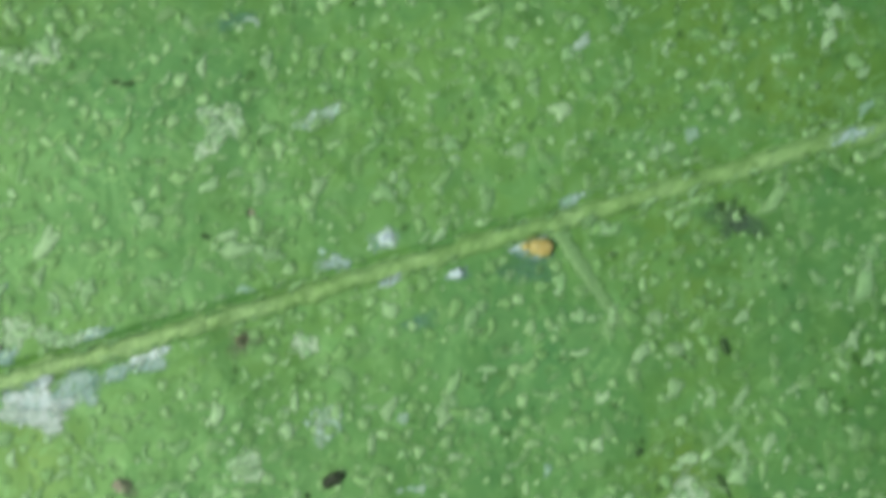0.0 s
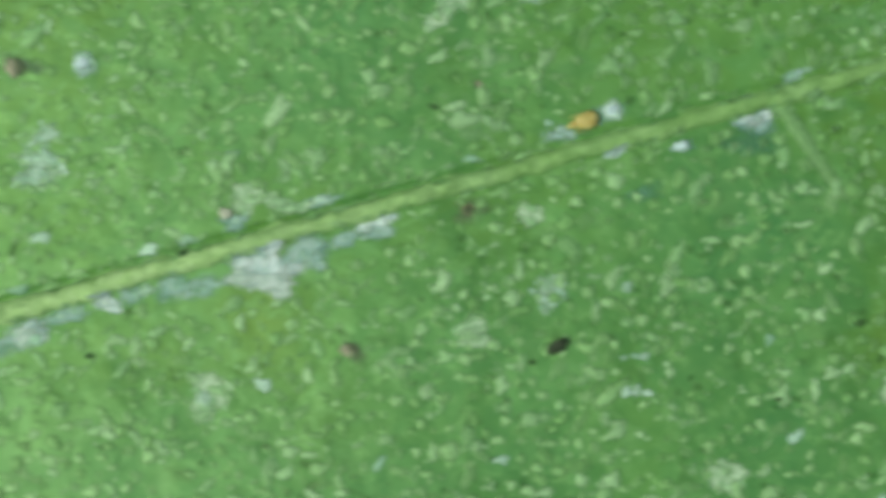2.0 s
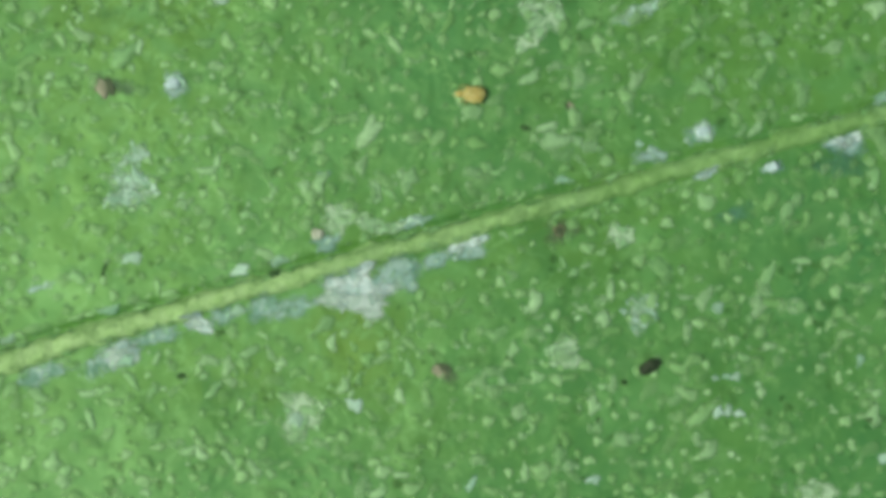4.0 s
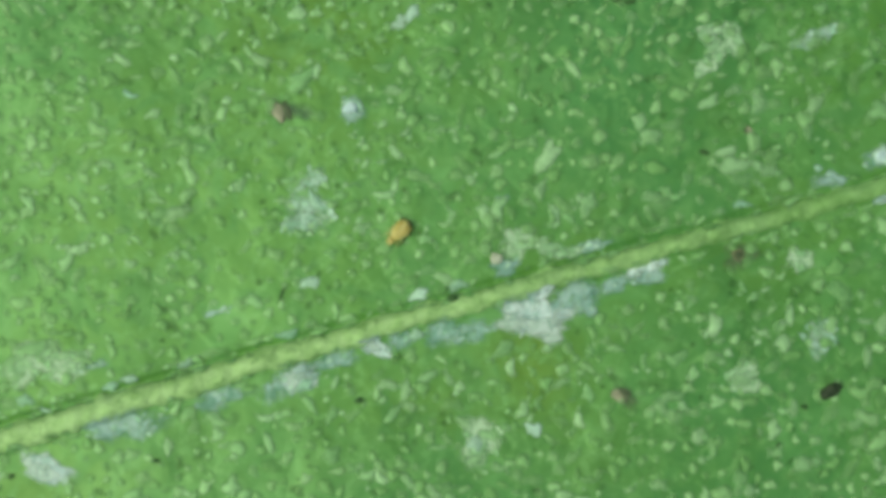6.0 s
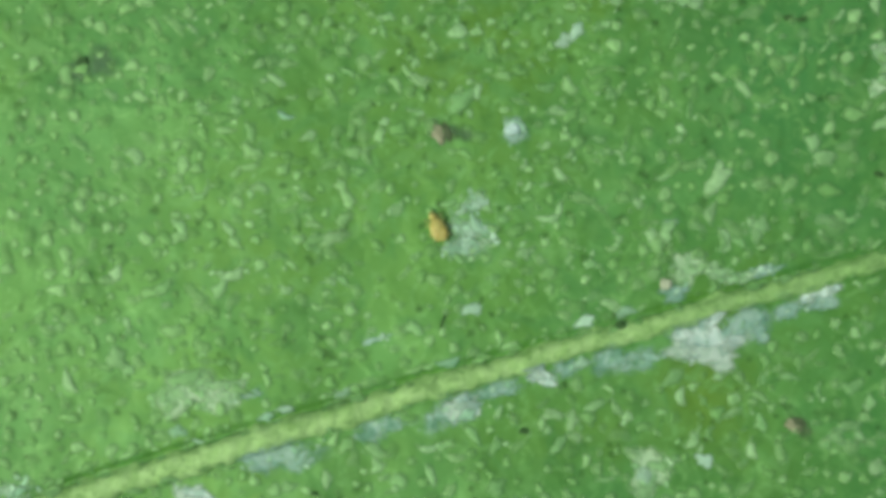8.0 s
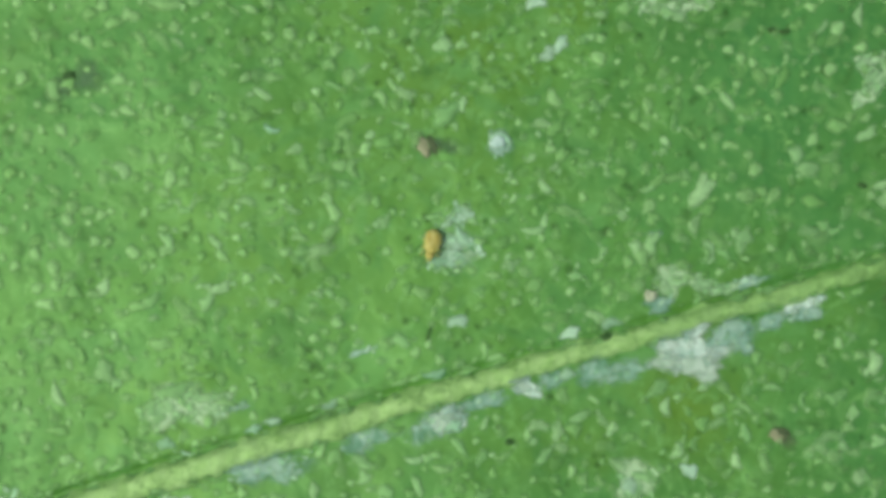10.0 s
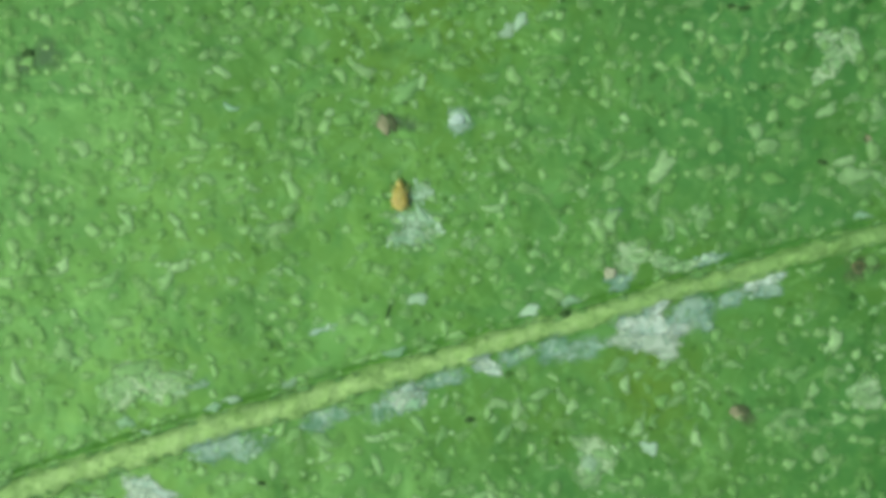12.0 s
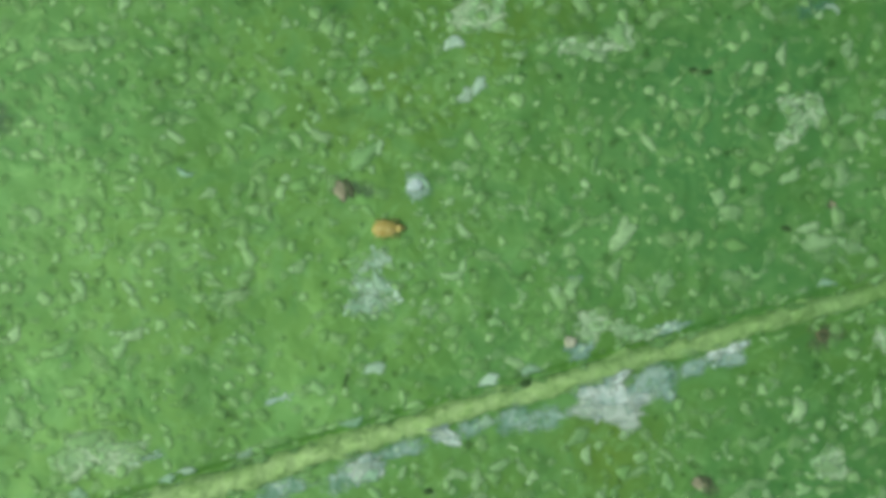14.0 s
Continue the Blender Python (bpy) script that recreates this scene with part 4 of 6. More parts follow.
DIM_FLECKS_3 = [
    (-11.82, 2.49, 0.21, 0.12, 150), (-11.71, -4.50, 0.20, 0.09, 20), (-11.71, 2.24, 0.09, 0.06, 0), (-11.63, -2.28, 0.15, 0.08, 0), (-11.63, -1.82, 0.23, 0.11, 0), (-11.61, 0.15, 0.15, 0.06, 10), (-11.58, 2.39, 0.09, 0.09, 0),
    (-11.53, 0.00, 0.21, 0.09, 20), (-11.49, -0.76, 0.20, 0.06, 140), (-11.26, -0.10, 0.18, 0.07, 140), (-11.20, 3.50, 0.14, 0.09, 140), (-11.19, -0.21, 0.23, 0.08, 170), (-11.14, -1.33, 0.15, 0.06, 150), (-11.13, -2.35, 0.17, 0.08, 45),
    (-11.06, 3.39, 0.14, 0.09, 40), (-11.02, -4.47, 0.11, 0.08, 0), (-10.97, 1.57, 0.26, 0.09, 125), (-10.91, -5.05, 0.23, 0.08, 160), (-10.90, -2.10, 0.18, 0.08, 0), (-10.87, 3.35, 0.14, 0.08, 120)]
DIM_FLECKS_4 = [
    (-10.83, -1.49, 0.11, 0.08, 0), (-10.75, -1.97, 0.12, 0.09, 0), (-10.71, -5.26, 0.23, 0.12, 60), (-10.66, 0.80, 0.20, 0.15, 0), (-10.60, 1.84, 0.09, 0.09, 0), (-10.59, -4.64, 0.11, 0.08, 0), (-10.58, 2.83, 0.21, 0.09, 145),
    (-10.57, -0.72, 0.11, 0.08, 0), (-10.46, 3.12, 0.12, 0.09, 0), (-10.40, 1.86, 0.15, 0.06, 0), (-10.36, -4.03, 0.11, 0.08, 0), (-10.26, -1.81, 0.12, 0.08, 30), (-10.10, -3.81, 0.14, 0.06, 0), (-9.94, 1.91, 0.18, 0.08, 120),
    (-9.76, 0.90, 0.15, 0.09, 20), (-9.69, 2.41, 0.11, 0.09, 0), (-9.63, 2.13, 0.12, 0.06, 0), (-9.58, 2.26, 0.20, 0.05, 120), (-9.41, 3.42, 0.12, 0.09, 0), (-9.32, 0.35, 0.17, 0.12, 50)]
DIM_FLECKS_5 = [
    (-9.21, 1.67, 0.09, 0.09, 0), (-9.06, -4.92, 0.14, 0.09, 0), (-9.06, 1.89, 0.15, 0.06, 10), (-8.87, -3.92, 0.08, 0.06, 0), (-8.84, -4.99, 0.19, 0.07, 140), (-8.84, 3.14, 0.18, 0.11, 40), (-8.83, 1.80, 0.11, 0.08, 0),
    (-8.83, 1.93, 0.12, 0.05, 170), (-8.80, 2.60, 0.12, 0.09, 0), (-8.71, -0.44, 0.14, 0.06, 30), (-8.60, 1.40, 0.15, 0.09, 0), (-8.56, -3.94, 0.20, 0.09, 0), (-8.52, -0.71, 0.23, 0.08, 170), (-8.42, 3.08, 0.15, 0.11, 140),
    (-8.42, 3.40, 0.23, 0.08, 120), (-8.41, 0.29, 0.09, 0.08, 0), (-8.38, -3.17, 0.23, 0.06, 30), (-8.37, -4.58, 0.15, 0.11, 0), (-8.28, -5.60, 0.28, 0.09, 150), (-8.27, 3.49, 0.12, 0.11, 0)]
DIM_FLECKS_6 = [
    (-8.26, 0.58, 0.11, 0.09, 0), (-8.23, -3.02, 0.12, 0.06, 60), (-8.10, -0.65, 0.17, 0.11, 160), (-8.08, -5.08, 0.19, 0.12, 40), (-8.07, -4.35, 0.14, 0.09, 0), (-8.07, 2.10, 0.14, 0.09, 150), (-8.06, -2.87, 0.14, 0.12, 90),
    (-8.05, -2.60, 0.20, 0.09, 40), (-8.00, 1.93, 0.09, 0.08, 0), (-7.99, -3.88, 0.23, 0.11, 140), (-7.88, -0.18, 0.09, 0.09, 0), (-7.81, 2.14, 0.11, 0.06, 0), (-7.77, 1.04, 0.15, 0.11, 150), (-7.76, -5.56, 0.28, 0.08, 160),
    (-7.69, 0.39, 0.15, 0.07, 120), (-7.61, -0.48, 0.18, 0.06, 160), (-7.54, 0.19, 0.30, 0.06, 170), (-7.54, 0.61, 0.12, 0.09, 0), (-7.53, 2.64, 0.17, 0.09, 160), (-7.53, 2.79, 0.14, 0.11, 140)]
DIM_FLECKS_7 = [
    (-7.39, 1.49, 0.09, 0.08, 0), (-7.35, 0.70, 0.14, 0.06, 150), (-7.31, 0.05, 0.23, 0.05, 145), (-7.24, 3.02, 0.18, 0.11, 160), (-7.16, -2.39, 0.17, 0.06, 150), (-7.13, -4.92, 0.12, 0.08, 0), (-7.08, 1.95, 0.18, 0.07, 170),
    (-6.89, 0.36, 0.30, 0.06, 130), (-6.81, -4.16, 0.19, 0.09, 20), (-6.81, 3.13, 0.12, 0.08, 0), (-6.74, -0.74, 0.11, 0.08, 0), (-6.71, -4.90, 0.23, 0.09, 5), (-6.71, 1.65, 0.17, 0.08, 10), (-6.70, -0.13, 0.11, 0.08, 0),
    (-6.68, -2.89, 0.19, 0.11, 0), (-6.59, 0.05, 0.17, 0.08, 70), (-6.40, 1.87, 0.15, 0.11, 0), (-6.37, 2.77, 0.12, 0.09, 70), (-6.32, -5.21, 0.17, 0.08, 15), (-6.31, 2.33, 0.20, 0.05, 60)]
DIM_FLECKS_8 = [
    (-6.25, 2.60, 0.18, 0.11, 70), (-6.19, -3.79, 0.16, 0.09, 0), (-5.99, 0.06, 0.23, 0.06, 160), (-5.97, -5.30, 0.17, 0.11, 20), (-5.97, -4.89, 0.11, 0.08, 0), (-5.95, -2.91, 0.15, 0.06, 60), (-5.88, -2.54, 0.11, 0.08, 120),
    (-5.87, -4.03, 0.28, 0.06, 10), (-5.80, 2.04, 0.23, 0.09, 45), (-5.78, -4.81, 0.28, 0.09, 160), (-5.75, -5.43, 0.11, 0.08, 0), (-5.72, 1.84, 0.20, 0.06, 160), (-5.69, 1.08, 0.11, 0.08, 0), (-5.65, -3.46, 0.22, 0.06, 140),
    (-5.65, 2.18, 0.15, 0.06, 30), (-5.54, 0.66, 0.11, 0.08, 120), (-5.51, 3.12, 0.11, 0.12, 0), (-5.50, -0.21, 0.33, 0.06, 135), (-5.46, -5.38, 0.23, 0.08, 5), (-5.35, -2.91, 0.11, 0.06, 0)]
DIM_FLECKS_9 = [
    (-5.31, 2.10, 0.12, 0.06, 120), (-5.27, 2.73, 0.30, 0.11, 15), (-5.22, -2.53, 0.12, 0.08, 0), (-5.13, -2.46, 0.23, 0.08, 140), (-5.12, -0.45, 0.12, 0.06, 0), (-5.12, 0.40, 0.23, 0.17, 0), (-5.05, 1.81, 0.15, 0.08, 45),
    (-5.04, 3.04, 0.26, 0.08, 170), (-5.01, -3.49, 0.14, 0.11, 150), (-5.01, 2.52, 0.17, 0.06, 40), (-4.87, -3.21, 0.31, 0.11, 105), (-4.83, -3.56, 0.12, 0.09, 0), (-4.82, 1.46, 0.12, 0.09, 90), (-4.78, 3.37, 0.17, 0.11, 160),
    (-4.75, -1.89, 0.09, 0.08, 0), (-4.75, 0.40, 0.27, 0.08, 45), (-4.74, -4.45, 0.14, 0.11, 0), (-4.67, 0.85, 0.11, 0.06, 30), (-4.58, -4.56, 0.12, 0.06, 170), (-4.56, -1.29, 0.11, 0.06, 0)]
DIM_FLECKS_10 = [
    (-4.51, 0.63, 0.14, 0.09, 90), (-4.48, -3.44, 0.19, 0.11, 20), (-4.44, -1.89, 0.20, 0.09, 40), (-4.34, -5.36, 0.19, 0.08, 10), (-4.22, 0.33, 0.30, 0.05, 160), (-4.20, -3.94, 0.14, 0.08, 170), (-4.14, -3.17, 0.12, 0.08, 0),
    (-4.14, 3.28, 0.11, 0.08, 0), (-4.13, -1.18, 0.17, 0.08, 160), (-3.99, -5.17, 0.12, 0.08, 30), (-3.96, -4.47, 0.23, 0.07, 155), (-3.86, -1.59, 0.15, 0.11, 140), (-3.86, -1.40, 0.11, 0.08, 0), (-3.80, -5.05, 0.14, 0.09, 0),
    (-3.66, -0.39, 0.17, 0.09, 80), (-3.61, 3.35, 0.18, 0.11, 20), (-3.59, -4.50, 0.17, 0.11, 0), (-3.52, -2.96, 0.15, 0.11, 0), (-3.45, -2.07, 0.13, 0.07, 40), (-3.42, 3.08, 0.14, 0.08, 0)]
DIM_FLECKS_11 = [
    (-3.41, -2.48, 0.18, 0.09, 150), (-3.32, 1.63, 0.15, 0.06, 170), (-3.30, 3.28, 0.14, 0.11, 40), (-3.27, -4.19, 0.23, 0.23, 0), (-3.18, -5.27, 0.15, 0.08, 0), (-3.17, 1.23, 0.11, 0.08, 0), (-3.15, -1.10, 0.11, 0.08, 0),
    (-3.02, 2.67, 0.11, 0.08, 0), (-2.89, -2.89, 0.22, 0.07, 20), (-2.84, -4.25, 0.28, 0.05, 140), (-2.70, -3.18, 0.20, 0.06, 160), (-2.64, -4.99, 0.15, 0.09, 50), (-2.59, -1.62, 0.16, 0.06, 50), (-2.54, 0.62, 0.12, 0.08, 30),
    (-2.53, 2.59, 0.15, 0.14, 0), (-2.52, -5.12, 0.12, 0.08, 130), (-2.48, -1.17, 0.13, 0.07, 0), (-2.36, -5.47, 0.15, 0.11, 0), (-2.33, -2.25, 0.28, 0.08, 5), (-2.29, -2.04, 0.09, 0.06, 30)]
DIM_FLECKS_12 = [
    (-2.22, -4.47, 0.09, 0.08, 0), (-1.88, -4.06, 0.17, 0.11, 0), (-1.88, 0.99, 0.12, 0.11, 60), (-1.85, 1.43, 0.15, 0.09, 40), (-1.81, 0.51, 0.15, 0.08, 0), (-1.81, 1.81, 0.18, 0.09, 20), (-1.79, -5.40, 0.17, 0.09, 40),
    (-1.79, -2.42, 0.11, 0.09, 60), (-1.76, -4.44, 0.17, 0.15, 0), (-1.75, 0.89, 0.18, 0.06, 160), (-1.57, -4.86, 0.18, 0.11, 0), (-1.50, -3.78, 0.34, 0.06, 55), (-1.48, 1.54, 0.31, 0.11, 75), (-1.40, -2.74, 0.28, 0.15, 150),
    (-1.37, -4.95, 0.15, 0.06, 0), (-1.12, -3.97, 0.14, 0.08, 10), (-0.97, -3.28, 0.31, 0.08, 30), (-0.96, 2.12, 0.20, 0.05, 30), (-0.94, -2.16, 0.39, 0.06, 155), (-0.89, 2.92, 0.31, 0.09, 10)]
DIM_FLECKS_13 = [
    (-0.88, -4.68, 0.15, 0.08, 170), (-0.79, -2.12, 0.15, 0.11, 60), (-0.77, 1.62, 0.20, 0.11, 0), (-0.75, -2.58, 0.14, 0.11, 70), (-0.69, -4.17, 0.12, 0.06, 10), (-0.69, 2.76, 0.28, 0.08, 130), (-0.60, -2.00, 0.11, 0.11, 0),
    (-0.57, -5.26, 0.23, 0.12, 140), (-0.55, -3.04, 0.12, 0.08, 150), (-0.50, 1.58, 0.12, 0.09, 0), (-0.50, 2.04, 0.23, 0.08, 160), (-0.36, 3.32, 0.12, 0.09, 120), (-0.29, -2.46, 0.15, 0.05, 10), (-0.28, -1.57, 0.15, 0.11, 0),
    (-0.15, 2.66, 0.15, 0.09, 0), (-0.14, -1.84, 0.31, 0.11, 0), (-0.06, -4.37, 0.15, 0.08, 140), (-0.06, -3.98, 0.12, 0.09, 40), (-0.03, -5.29, 0.20, 0.06, 160), (0.01, -5.50, 0.18, 0.11, 0)]
DIM_FLECKS_14 = [
    (0.11, 3.04, 0.14, 0.11, 60), (0.19, 3.58, 0.35, 0.08, 25), (0.24, -3.34, 0.11, 0.08, 0), (0.27, -4.45, 0.12, 0.11, 0), (0.27, 1.85, 0.23, 0.11, 0), (0.29, -2.38, 0.17, 0.09, 0), (0.33, -2.51, 0.12, 0.09, 0),
    (0.35, -5.05, 0.31, 0.08, 30), (0.35, 3.24, 0.20, 0.14, 110), (0.40, -2.07, 0.15, 0.09, 30), (0.54, -5.13, 0.14, 0.06, 60), (0.70, -2.10, 0.15, 0.12, 0), (0.88, -4.86, 0.20, 0.08, 0), (0.90, -2.25, 0.23, 0.08, 0),
    (0.97, -2.06, 0.20, 0.11, 140), (1.07, -1.79, 0.14, 0.11, 0), (1.26, -5.28, 0.12, 0.11, 0), (1.34, -2.71, 0.14, 0.09, 45), (1.37, -4.43, 0.15, 0.09, 0), (1.66, -4.16, 0.12, 0.08, 70)]
DIM_FLECKS_15 = [
    (1.80, -4.61, 0.17, 0.12, 60), (1.97, -3.20, 0.18, 0.09, 60), (2.08, -1.66, 0.15, 0.09, 60), (2.09, -4.30, 0.23, 0.09, 80), (2.13, -4.57, 0.18, 0.14, 0), (2.30, -2.81, 0.18, 0.08, 0), (2.32, -5.02, 0.17, 0.09, 120),
    (2.37, -2.92, 0.18, 0.12, 0), (2.39, -3.76, 0.26, 0.05, 0), (2.51, -5.28, 0.12, 0.11, 0), (2.53, -1.96, 0.11, 0.08, 40), (2.54, -3.42, 0.15, 0.08, 0), (2.57, 3.67, 0.18, 0.08, 35), (2.62, -4.48, 0.20, 0.07, 40),
    (2.63, -5.43, 0.11, 0.08, 0), (2.76, 3.42, 0.17, 0.08, 20), (2.79, 2.30, 0.12, 0.06, 20), (2.81, -4.25, 0.23, 0.05, 20), (2.88, -1.92, 0.15, 0.12, 0), (2.93, -4.94, 0.12, 0.08, 0)]
DIM_FLECKS_16 = [
    (2.95, 3.01, 0.15, 0.08, 170), (2.99, -4.34, 0.15, 0.09, 80), (3.22, -2.38, 0.23, 0.09, 60), (3.26, -3.26, 0.20, 0.09, 160), (3.26, -2.76, 0.20, 0.11, 0), (3.38, -4.24, 0.23, 0.08, 160), (3.39, 0.50, 0.23, 0.11, 0),
    (4.15, 1.07, 0.46, 0.08, 55), (4.45, 1.11, 0.12, 0.08, 0), (5.03, 2.71, 0.17, 0.08, 40)]
FAINT_FLECKS_1 = [
    (-14.22, -2.42, 0.21, 0.10, 0), (-13.95, 0.10, 0.15, 0.11, 0), (-13.81, 2.76, 0.23, 0.15, 0), (-13.77, -5.41, 0.13, 0.11, 0), (-13.64, 2.40, 0.23, 0.09, 110), (-13.53, -5.64, 0.21, 0.13, 0), (-13.42, -1.16, 0.26, 0.08, 0),
    (-13.41, 2.14, 0.15, 0.10, 120), (-13.35, 1.75, 0.23, 0.11, 90), (-13.25, 1.91, 0.18, 0.13, 0), (-13.15, 2.53, 0.36, 0.14, 140), (-12.90, -1.51, 0.15, 0.12, 0), (-12.86, 1.71, 0.26, 0.10, 175), (-12.72, 1.03, 0.21, 0.10, 110),
    (-12.63, -2.08, 0.21, 0.10, 0), (-12.51, 0.90, 0.13, 0.10, 0), (-12.43, -4.94, 0.15, 0.15, 0), (-12.41, 1.08, 0.23, 0.11, 0), (-12.31, 1.70, 0.21, 0.13, 135), (-12.26, -0.46, 0.21, 0.11, 130)]
FAINT_FLECKS_2 = [
    (-12.25, 3.30, 0.15, 0.09, 135), (-12.07, 0.59, 0.26, 0.10, 15), (-12.04, -1.56, 0.15, 0.12, 0), (-11.98, -0.41, 0.14, 0.10, 0), (-11.78, 3.30, 0.18, 0.13, 170), (-11.59, 2.01, 0.23, 0.09, 170), (-11.51, 1.54, 0.15, 0.07, 0),
    (-11.51, 3.30, 0.15, 0.11, 0), (-11.47, 2.99, 0.18, 0.11, 140), (-11.13, -5.07, 0.31, 0.09, 0), (-10.98, 0.62, 0.26, 0.10, 30), (-10.55, 1.42, 0.31, 0.11, 35), (-10.40, 2.47, 0.10, 0.08, 0), (-10.25, -0.09, 0.12, 0.09, 0),
    (-10.15, 0.30, 0.14, 0.12, 90), (-10.09, 1.73, 0.21, 0.13, 130), (-10.00, -0.38, 0.12, 0.10, 0), (-9.98, 0.93, 0.15, 0.09, 150), (-9.94, -0.84, 0.23, 0.09, 50), (-9.84, 1.21, 0.14, 0.11, 0)]
FAINT_FLECKS_3 = [
    (-9.68, 3.27, 0.21, 0.21, 0), (-9.65, -3.67, 0.15, 0.12, 0), (-9.63, 2.63, 0.16, 0.11, 30), (-9.37, -4.64, 0.26, 0.15, 0), (-9.33, -4.12, 0.12, 0.10, 0), (-9.21, -3.33, 0.23, 0.13, 0), (-9.13, 0.78, 0.21, 0.09, 140),
    (-8.99, 2.46, 0.15, 0.11, 0), (-8.84, -0.63, 0.15, 0.11, 0), (-8.77, -4.42, 0.21, 0.15, 0), (-8.68, -5.10, 0.31, 0.15, 0), (-8.62, 1.85, 0.21, 0.12, 170), (-8.55, 2.70, 0.15, 0.09, 0), (-8.55, 2.11, 0.23, 0.13, 0),
    (-8.47, 2.45, 0.13, 0.09, 0), (-8.43, -1.18, 0.14, 0.10, 0), (-8.39, -5.20, 0.21, 0.18, 0), (-8.39, 1.50, 0.21, 0.10, 165), (-8.34, 2.30, 0.13, 0.09, 0), (-8.23, -1.06, 0.14, 0.11, 0)]
FAINT_FLECKS_4 = [
    (-8.19, -4.83, 0.21, 0.14, 0), (-7.71, -4.78, 0.15, 0.12, 0), (-7.59, -5.51, 0.21, 0.10, 120), (-7.50, -5.02, 0.15, 0.07, 0), (-7.40, 2.25, 0.12, 0.10, 0), (-7.37, 1.93, 0.26, 0.10, 10), (-7.14, -0.14, 0.18, 0.14, 0),
    (-7.14, -0.49, 0.15, 0.09, 0), (-7.02, 1.70, 0.18, 0.08, 50), (-6.94, 1.06, 0.26, 0.11, 70), (-6.86, 1.50, 0.14, 0.09, 0), (-6.76, 2.96, 0.20, 0.15, 0), (-6.76, 1.93, 0.15, 0.10, 20), (-6.67, -5.52, 0.26, 0.12, 130),
    (-6.64, 3.50, 0.18, 0.13, 20), (-6.56, -0.13, 0.13, 0.07, 0), (-6.44, -2.68, 0.15, 0.09, 0), (-6.31, 0.61, 0.31, 0.12, 40), (-6.23, 3.11, 0.26, 0.15, 0), (-6.10, 0.66, 0.31, 0.09, 10)]
FAINT_FLECKS_5 = [
    (-5.90, 1.27, 0.21, 0.08, 135), (-5.59, 1.60, 0.21, 0.09, 60), (-5.36, 1.09, 0.15, 0.10, 0), (-5.34, 3.06, 0.15, 0.11, 0), (-5.26, 3.37, 0.31, 0.09, 30), (-5.10, -4.00, 0.21, 0.10, 0), (-5.08, -5.05, 0.14, 0.10, 0),
    (-4.93, 1.68, 0.10, 0.08, 0), (-4.91, -4.35, 0.13, 0.11, 90), (-4.78, 2.11, 0.21, 0.07, 0), (-4.78, -4.61, 0.21, 0.10, 90), (-4.69, -5.31, 0.26, 0.12, 150), (-4.64, 2.01, 0.31, 0.10, 60), (-4.53, 1.13, 0.10, 0.08, 0),
    (-4.48, 1.58, 0.13, 0.10, 0), (-4.48, 3.16, 0.17, 0.13, 0), (-4.34, -2.00, 0.15, 0.09, 0), (-4.32, -0.54, 0.21, 0.15, 0), (-4.14, -0.17, 0.31, 0.21, 0), (-3.95, -4.21, 0.10, 0.08, 0)]
FAINT_FLECKS_6 = [
    (-3.87, 1.12, 0.18, 0.11, 0), (-3.78, -4.54, 0.21, 0.09, 135), (-3.77, -5.29, 0.21, 0.10, 85), (-3.49, -3.91, 0.08, 0.07, 0), (-3.38, -5.41, 0.11, 0.10, 0), (-3.00, -4.55, 0.31, 0.10, 70), (-2.97, -3.43, 0.13, 0.11, 0),
    (-2.94, 1.40, 0.16, 0.07, 0), (-2.79, -5.12, 0.12, 0.09, 0), (-2.60, 0.49, 0.26, 0.21, 90), (-2.60, -4.03, 0.15, 0.12, 0), (-2.51, 1.40, 0.15, 0.07, 0), (-2.34, 0.76, 0.19, 0.15, 90), (-2.22, 1.59, 0.12, 0.10, 0),
    (-2.15, 3.62, 0.12, 0.09, 0), (-2.01, 1.67, 0.12, 0.10, 0), (-1.81, -3.06, 0.31, 0.07, 45), (-1.73, -0.54, 0.13, 0.12, 90), (-1.53, -4.38, 0.41, 0.07, 20), (-1.42, 3.49, 0.15, 0.09, 90)]
FAINT_FLECKS_7 = [
    (-1.29, -3.08, 0.31, 0.15, 150), (-1.08, -3.36, 0.46, 0.07, 40), (-1.05, 3.16, 0.14, 0.12, 90), (-0.86, 2.52, 0.15, 0.14, 0), (-0.85, -5.19, 0.21, 0.09, 20), (-0.41, 2.77, 0.12, 0.09, 0), (-0.35, -4.23, 0.15, 0.10, 0),
    (-0.32, 1.34, 0.31, 0.13, 50), (-0.21, -5.46, 0.21, 0.11, 30), (-0.17, 0.92, 0.14, 0.13, 90), (0.15, 1.63, 0.13, 0.09, 90), (0.26, 2.43, 0.13, 0.09, 0), (0.34, -0.66, 0.21, 0.12, 90), (0.53, -1.48, 0.26, 0.14, 50),
    (0.76, -2.41, 0.26, 0.08, 55), (0.79, -2.85, 0.19, 0.10, 90), (0.89, -4.11, 0.12, 0.08, 0), (1.01, -1.04, 0.15, 0.11, 0), (1.09, -4.00, 0.11, 0.09, 0), (1.13, -2.34, 0.12, 0.10, 0)]
